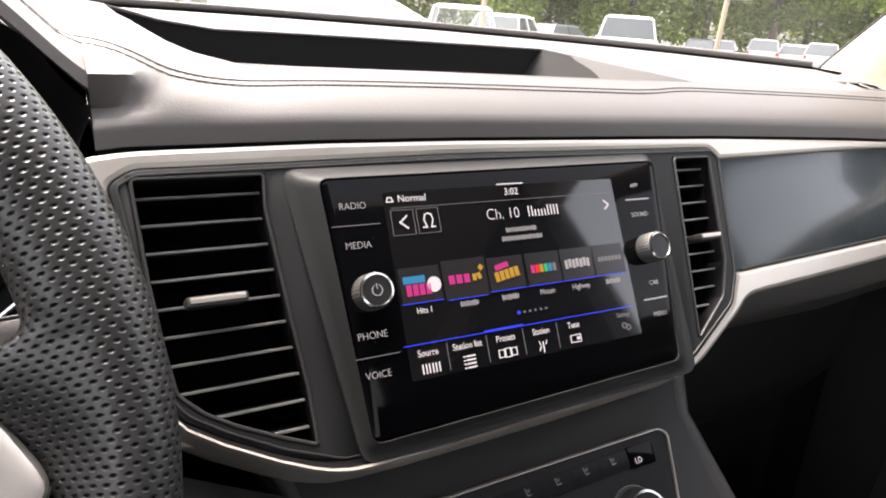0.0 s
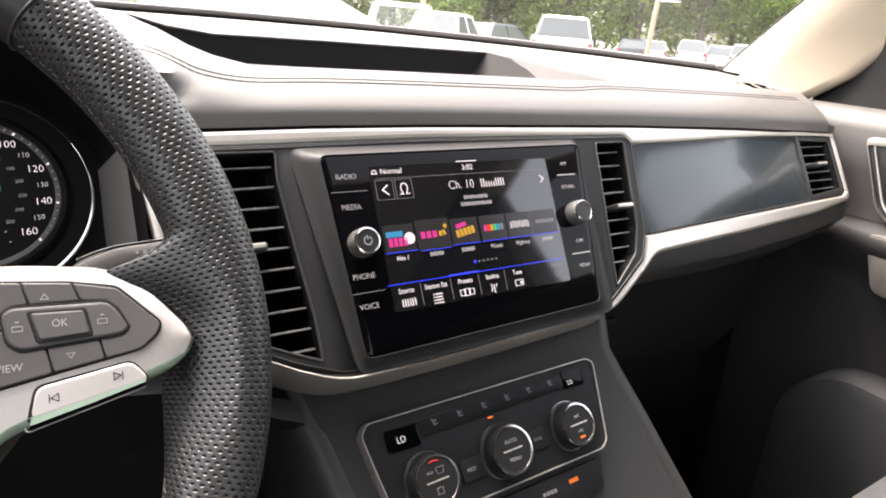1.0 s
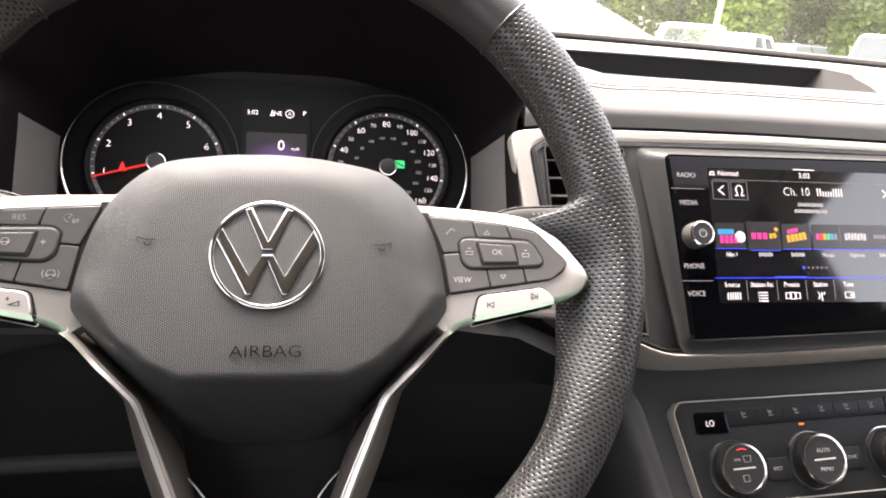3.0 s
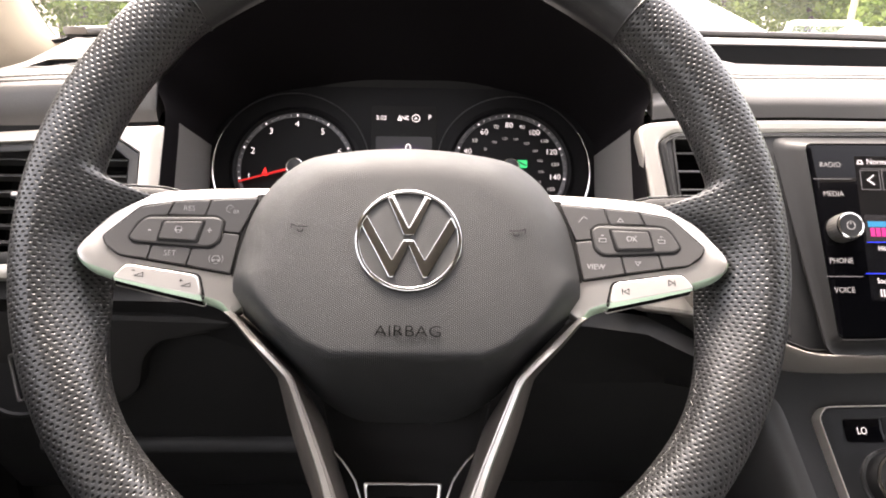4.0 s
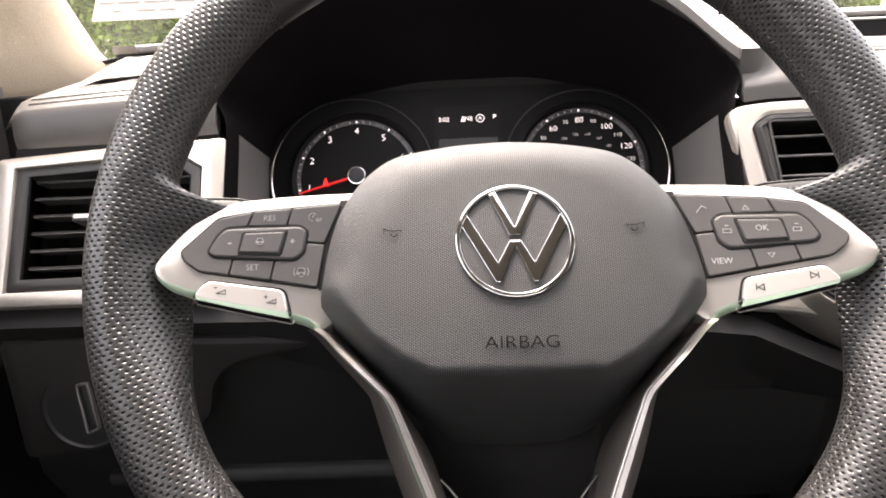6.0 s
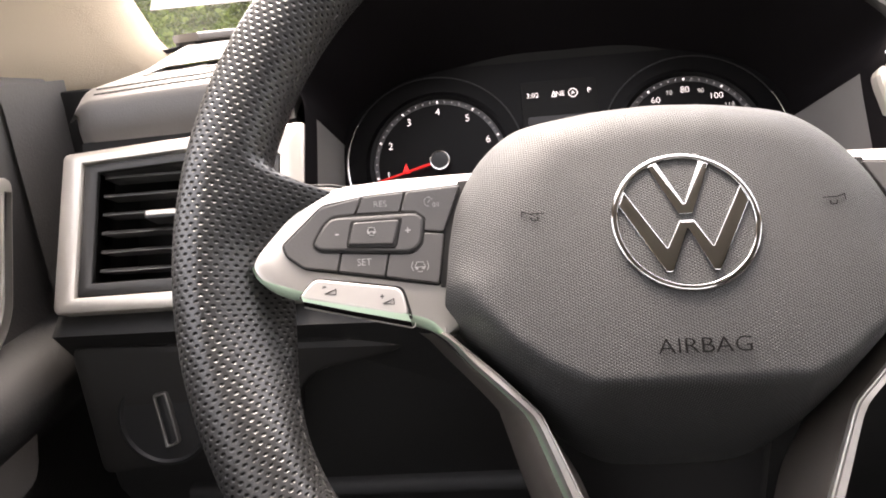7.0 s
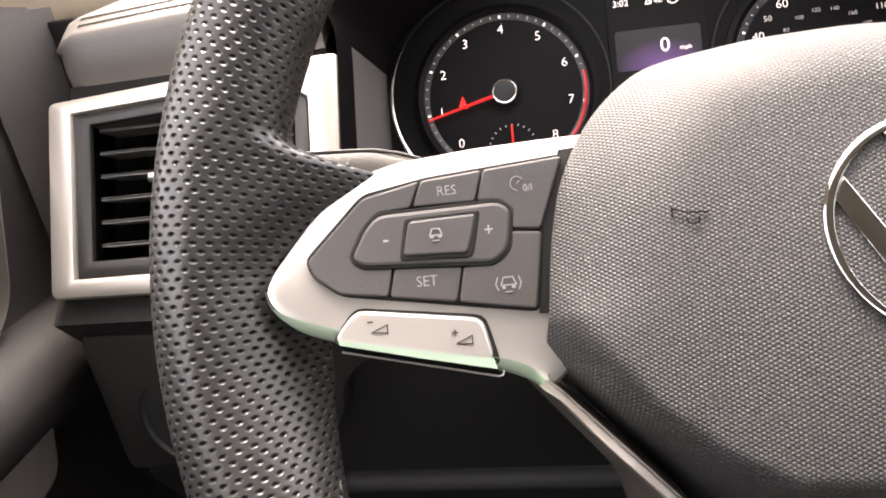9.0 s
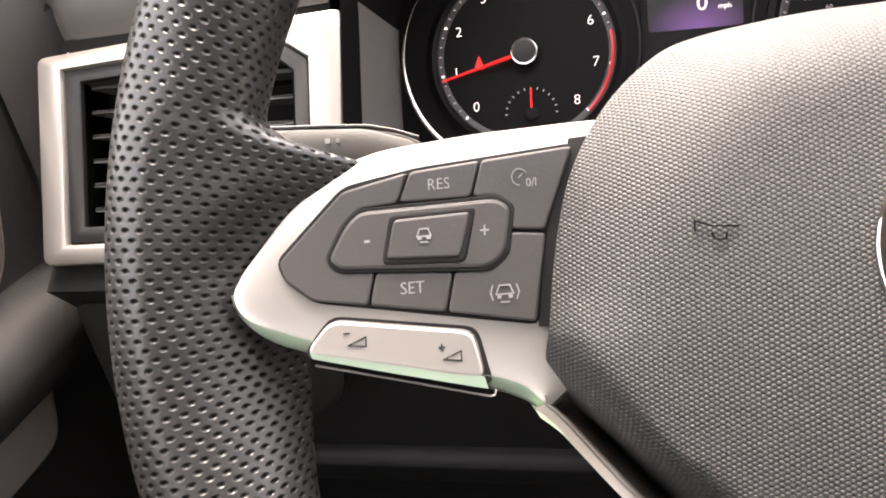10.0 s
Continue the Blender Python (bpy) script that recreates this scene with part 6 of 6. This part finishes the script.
wall("ceiling", (-0.50, -2.2, 1.78), (1.21, -0.22, 1.82), HEAD)
wall("wall_back_top", (-0.50, -2.24, 1.66), (1.21, -2.20, 1.80), HEAD)
wall("wall_back", (-0.50, -2.24, 0.4), (1.21, -2.20, 1.20), GREY)
wall("wall_left", (-0.50, -2.2, 0.4), (-0.46, -0.98, 1.14), GREY)
wall("wall_right", (1.17, -2.2, 0.4), (1.21, -1.0, 1.70), GREY)
wall("pillar_left", (-0.50, -0.98, 0.9), (-0.44, -0.72, 1.80))
wall("pillar_right", (1.13, -1.00, 0.9), (1.21, -0.55, 1.80), GREY)
wall("rail_left", (-0.50, -2.2, 1.70), (-0.42, -0.20, 1.80))
wall("rail_right", (1.13, -2.2, 1.70), (1.21, -0.20, 1.80), HEAD)
wall("floor", (-0.50, -2.2, 0.38), (1.21, 0.9, 0.42), DEEP)
wall("wall_front", (-0.50, 0.36, 0.40), (1.21, 0.40, 1.128), DEEP)
wall("wall_front_top", (-0.34, 0.335, 1.128), (0.19, 0.345, 1.166), DEEP)
wall("wall_side_left", (-0.46, 0.24, 0.4), (-0.44, 0.44, 1.14), DEEP)
wall("wall_side_right", (1.12, 0.24, 0.4), (1.14, 0.44, 1.12), DEEP)

tun = thing("centre_console", (0.45, -0.2, 0.42), "dark grey centre console tunnel", "centre console", ID)
part("body", loft([[(0.27, 0.30, 0.42), (0.29, 0.30, 0.78), (0.60, 0.30, 0.78), (0.66, 0.30, 0.42)], [(0.27, 0.02, 0.42), (0.29, 0.00, 0.70), (0.62, 0.00, 0.70), (0.68, 0.02, 0.42)], [(0.25, -0.8, 0.42), (0.27, -0.8, 0.68), (0.62, -0.8, 0.68), (0.66, -0.8, 0.42)]]), GREY, tun)
seat = thing("passenger_seat", (0.85, -0.3, 0.42), "dark grey passenger seat cushion", "car seat", ID)
part("cushion", plate(rect(0.90, -0.25, 0.46, 0.52, 0.08, 6), 0.60, 0.77, 0.06), SEAT, seat)


# ---- outside ----
solid("ground", plate(rect(0, 150, 900, 900), -0.5, 0.0), ASPHALT, "grey asphalt parking ground", "ground", frm=ID, kind="structure")


def polar(az, dist):
    return Vector((dist * math.sin(radians(az)), dist * math.cos(radians(az)), 0))


def car(name, label, pos, turn, paint, length=4.6, width=1.85, height=1.6, pickup=False, van=False, glass=None, category="car"):
    glass = glass or CARGLASS
    c = new(name)
    c.matrix_world = Matrix.Translation(pos) @ pose(0, 0, 0, 0, 0, turn)
    BASE[c] = Vector((0, 0, 0))
    tagged(c, label, category, "parked vehicles")
    L, Wd, H = length / 2, width / 2, height
    belt = H * 0.60

    def ring(x, w, z0, z1):
        return [(x, -w, z0), (x, -w * 1.0, z0 + (z1 - z0) * 0.5), (x, -w * 0.93, z1 - 0.04), (x, -w * 0.86, z1), (x, w * 0.86, z1), (x, w * 0.93, z1 - 0.04), (x, w, z0 + (z1 - z0) * 0.5), (x, w, z0)]

    st = [(-L, 0.80, belt * 0.80), (-L + 0.12, 0.95, belt * 0.98), (-L * 0.5, 1.0, belt), (0.0, 1.0, belt), (L * 0.45, 1.0, belt), (L * 0.85, 0.95, belt * 0.86), (L, 0.80, belt * 0.70)]
    if pickup:
        st = [(-L, 0.97, belt), (-L + 0.1, 1.0, belt * 1.02), (-L * 0.1, 1.0, belt * 1.02), (L * 0.4, 1.0, belt * 1.02), (L * 0.9, 0.97, belt * 0.98), (L, 0.9, belt * 0.8)]
    bm = loft([ring(x, Wd * w, 0.30, z) for x, w, z in st])
    bm.faces.new([v for v in bm.verts if v.co.x < -L + 0.001]), bm.faces.new([v for v in bm.verts if v.co.x > L - 0.001])
    part("body", bm, paint, c)
    lo, hi = (-L * 0.05, L * 0.62) if pickup else (-L * 0.86, L * 0.50)
    a, b = (lo + 0.12, hi - 0.75) if pickup else (lo + 0.45, hi - (1.5 if van else 0.85))

    def cab(k, grow=0.0, z1=H):
        w0, w1 = Wd * 0.92 + grow, Wd * 0.74 + grow
        return [[(lo, -w0, belt), (hi, -w0, belt), (hi, w0, belt), (lo, w0, belt)], [(a - 0.06, -w1, z1 - 0.08), (b + 0.06, -w1, z1 - 0.08), (b + 0.06, w1, z1 - 0.08), (a - 0.06, w1, z1 - 0.08)]]

    low, top = cab(0)
    for k, nm in enumerate(("side_window", "windscreen", "side_window", "rear_window")):
        j = (k + 1) % 4
        part(nm, loft([[low[k], low[j]], [top[k], top[j]]]), paint if van and nm == "side_window" else glass, c, "white panelled side" if van and nm == "side_window" else "dark window glass")
    bm = loft([[(a - 0.08, -Wd * 0.76, H - 0.09), (b + 0.08, -Wd * 0.76, H - 0.09), (b + 0.08, Wd * 0.76, H - 0.09), (a - 0.08, Wd * 0.76, H - 0.09)], [(a + 0.05, -Wd * 0.70, H - 0.02), (b - 0.05, -Wd * 0.70, H - 0.02), (b - 0.05, Wd * 0.70, H - 0.02), (a + 0.05, Wd * 0.70, H - 0.02)], [(a + 0.2, -Wd * 0.55, H), (b - 0.2, -Wd * 0.55, H), (b - 0.2, Wd * 0.55, H), (a + 0.2, Wd * 0.55, H)]], close=True)
    bm.faces.new([v for v in bm.verts if v.co.z > H - 0.001])
    part("roof", bm, paint, c)
    w0, w1 = Wd * 0.93, Wd * 0.75
    for sy in (-1, 1):
        for (x0, x1) in ((lo, a - 0.06), (hi, b + 0.06), ((lo + hi) / 2, (a + b) / 2)):
            part("window_pillar", sweep([(x0, sy * w0, belt - 0.02), (x1, sy * w1, H - 0.07)], circ(0.035, 8)), paint, c)
        for x in (-L * 0.60, L * 0.62):
            wh = part("tyre", sweep([(x, sy * (Wd - 0.20), 0.33), (x, sy * (Wd + 0.01), 0.33)], circ(0.34, 24), up=(1, 0, 0)), TYRE, c)
            part("rim", sweep([(x, sy * (Wd - 0.05), 0.33), (x, sy * (Wd + 0.02), 0.33)], circ(0.21, 20), up=(1, 0, 0)), SILVER, wh)
        part("tail_light", block((-L + 0.02, sy * Wd * 0.85, belt * 0.85), (0.08, 0.12, 0.16), 0.02), TAIL, c, "red tail light")
        part("headlight", block((L - 0.06, sy * Wd * 0.70, belt * 0.68), (0.14, 0.34, 0.14), 0.03), CARGLASS, c)
    return c


WHITE = mat("white car paint", (0.78, 0.78, 0.78), 0.25, coat=0.5, vary=0.03)
SILVERCAR = mat("silver car paint", (0.42, 0.43, 0.44), 0.3, metal=0.4, coat=0.5)
DARKCAR = mat("dark grey car paint", (0.04, 0.045, 0.05), 0.3, coat=0.5)
CARGLASS = mat("grey car glass", (0.10, 0.11, 0.115), 0.08, vary=0.05)
CLEAR, _, cb = nodes_of("clear car glass")
cb.inputs["Base Color"].default_value, cb.inputs["Roughness"].default_value = (0.5, 0.55, 0.55, 1), 0.1
cb.inputs["Alpha"].default_value = 0.08
TYRE = mat("tyre rubber", (0.02, 0.02, 0.02), 0.8)
TAIL = mat("red lamp plastic", (0.45, 0.02, 0.02), 0.25)
BARK = mat("grey brown bark", (0.16, 0.12, 0.09), 0.9, grain=8, scale=20)
WOOD = mat("weathered wooden pole", (0.42, 0.33, 0.22), 0.85, grain=3, scale=30)

car("pickup_truck", "white pickup truck parked facing the trees", polar(43.9, 23.0) + Vector((1.2, 1.2, 0)), 90 - 43.9, WHITE, 5.6, 2.05, 1.88, True, category="pickup truck")
car("parked_van", "white panel van with a raked nose parked just ahead", Vector((3.75, 9.2, 0)), 0, WHITE, 4.9, 1.9, 1.74, van=True, category="van")
car("parked_car", "silver utility car parked beyond the white van", polar(31.0, 18.5), 59, SILVERCAR, 4.4, 1.8, 1.66, glass=CLEAR)
for az, d, t, m, h, l in ((34.7, 24.0, 40, WHITE, 1.62, "white car with its wheels showing"), (49.2, 46.0, 41, DARKCAR, 1.40, "dark grey car parked in a row"), (50.8, 47.0, 39, SILVERCAR, 1.42, "low silver car parked in a row"), (53.7, 46.0, 36, SILVERCAR, 1.62, "tall silver car parked in a row"), (55.8, 47.0, 34, WHITE, 1.45, "white hatchback parked in a row"), (57.6, 45.0, 32, SILVERCAR, 1.62, "silver hatchback parked at the row's end"), (38.8, 33.0, 15, DARKCAR, 1.5, "dark car parked under the trees")):
    car("parked_car", l, polar(az, d), t, m, 4.4, 1.8, h)


def pole(pos, h, lean, label):
    p = thing("utility_pole", pos, label, "pole", ID, group="poles")
    part("shaft", sweep([Vector(pos), Vector(pos) + Vector((lean * 0.5, 0, h / 2)), Vector(pos) + Vector((lean, 0, h))], lambda k: circ(0.085 - 0.02 * k, 12)), WOOD, p)
    q = Vector(pos) + Vector((lean * 0.3, 0, 2.6))
    part("bracket", sweep([q, q + Vector((0.55, -0.5, 0.02))], circ(0.03, 8)), SILVER, p)


pole(polar(50.6, 25.0), 9.0, 0.5, "weathered wooden utility pole at the edge of the lot")
pole(polar(32.4, 21.0), 9.0, 0.3, "weathered wooden utility pole behind parked cars")

rng = random.Random(4)


def leaf_mesh(count, rx, rz, z0, seed):
    """A crown: many small leaf clumps on an uneven cloud of lobes."""
    r = random.Random(seed)
    lobes = [(Vector((r.uniform(-1, 1) * rx * 0.6, r.uniform(-1, 1) * rx * 0.6, z0 + r.uniform(0.0, 1.0) * rz * 1.6)), r.uniform(0.35, 0.7) * rx) for _ in range(16)]
    vs, fs = [], []
    for _ in range(count):
        c, rad = lobes[r.randrange(len(lobes))]
        d = Vector((r.gauss(0, 1), r.gauss(0, 1), r.gauss(0, 1))).normalized() * rad * r.uniform(0.55, 1.08)
        p = c + d
        s = r.uniform(0.07, 0.18)
        a = Vector((r.gauss(0, 1), r.gauss(0, 1), r.gauss(0, 0.6))).normalized() * s
        b = a.cross(Vector((r.gauss(0, 1), r.gauss(0, 1), r.gauss(0, 1)))).normalized() * s * 0.6
        k = len(vs)
        vs += [p - a, p + b, p + a, p - b]
        fs.append((k, k + 1, k + 2, k + 3))
    me = bpy.data.meshes.new("crown")
    me.from_pydata(vs, [], fs)
    me.materials.append(LEAF)
    return me


LEAF, lnt, lb = nodes_of("green leaves")
geo = lnt.nodes.new("ShaderNodeNewGeometry")
ramp = lnt.nodes.new("ShaderNodeValToRGB")
ramp.color_ramp.elements[0].color, ramp.color_ramp.elements[1].color = (0.13, 0.21, 0.035, 1), (0.36, 0.46, 0.10, 1)
lnt.links.new(geo.outputs["Random Per Island"], ramp.inputs[0])
lnt.links.new(ramp.outputs[0], lb.inputs["Base Color"])
lb.inputs["Roughness"].default_value = 0.6
trl = lnt.nodes.new("ShaderNodeBsdfTranslucent")
both = lnt.nodes.new("ShaderNodeMixShader")
both.inputs[0].default_value = 0.55
lnt.links.new(ramp.outputs[0], trl.inputs["Color"])
lnt.links.new(lb.outputs[0], both.inputs[1])
lnt.links.new(trl.outputs[0], both.inputs[2])
lnt.links.new(both.outputs[0], lnt.nodes["Material Output"].inputs["Surface"])
crowns = [leaf_mesh(10500, 3.2, 4.0, 1.2, s) for s in (1, 2, 3)]
trunk_me = mesh_of(sweep([(0, 0, 0), (0.1, 0.05, 2), (0.0, 0.1, 5), (0.1, 0, 8)], lambda k: circ(0.20 - 0.14 * k, 9)), "trunk", BARK, Vector((0, 0, 0)))
spots = []
for az in range(-75, 100, 5):
    spots += [(az + rng.uniform(-1.5, 1.5), rng.uniform(52, 58)), (az + 2.5 + rng.uniform(-1.5, 1.5), rng.uniform(60, 70))]
for i, (az, d) in enumerate(spots):
    t = new("tree")
    z = rng.uniform(1.25, 1.9)
    t.matrix_world = Matrix.Translation(polar(az, d)) @ pose(0, 0, 0, 0, 0, rng.uniform(0, 360)) @ Matrix.Diagonal((z, z, z, 1))
    tagged(t, "leafy green tree in the wood behind the lot", "tree", "wood behind the lot")
    for nm, me in (("trunk", trunk_me), ("crown", crowns[i % 3])):
        o = new(nm, me)
        o.parent = t

# ---- windscreen: thin, slightly dusty glass ----
GLASS, gnt, _ = nodes_of("dusty windscreen glass")
clear, dust, gmix = gnt.nodes.new("ShaderNodeBsdfTransparent"), gnt.nodes.new("ShaderNodeBsdfTranslucent"), gnt.nodes.new("ShaderNodeMixShader")
gtc, gno, grr = gnt.nodes.new("ShaderNodeTexCoord"), gnt.nodes.new("ShaderNodeTexNoise"), gnt.nodes.new("ShaderNodeMapRange")
gno.inputs["Scale"].default_value, gno.inputs["Detail"].default_value = 5.0, 6.0
grr.inputs["From Min"].default_value, grr.inputs["From Max"].default_value = 0.3, 0.8
grr.inputs["To Min"].default_value, grr.inputs["To Max"].default_value = 0.008, 0.032
dust.inputs["Color"].default_value = (0.8, 0.8, 0.78, 1)
gnt.links.new(gtc.outputs["Object"], gno.inputs["Vector"])
gnt.links.new(gno.outputs["Fac"], grr.inputs["Value"])
gnt.links.new(grr.outputs[0], gmix.inputs[0])
gnt.links.new(clear.outputs[0], gmix.inputs[1])
gnt.links.new(dust.outputs[0], gmix.inputs[2])
gnt.links.new(gmix.outputs[0], gnt.nodes["Material Output"].inputs["Surface"])
rows = []
for k in range(7):
    w = k / 6
    rows.append([(x, (screen_line(x) + 0.035) * (1 - w) + -0.24 * w, (foot(x).z + 0.002) * (1 - w) + 1.79 * w + 0.05 * math.sin(math.pi * w)) for x in [-0.37 + 0.038 * i for i in range(41)]])
ws = thing("windscreen", (0.35, 0.5, 1.2), "slightly dusty windscreen glass with a black lower edge", "windscreen", ID)
pane = part("glass", loft(rows), GLASS, ws)
pane.visible_shadow = False
part("edge_band", sweep([Vector(p) + Vector((0, -0.002, 0.001)) for p in rows[0]], rect(0, 0, 0.006, 0.004)), DEEP, ws, "black lower edge")
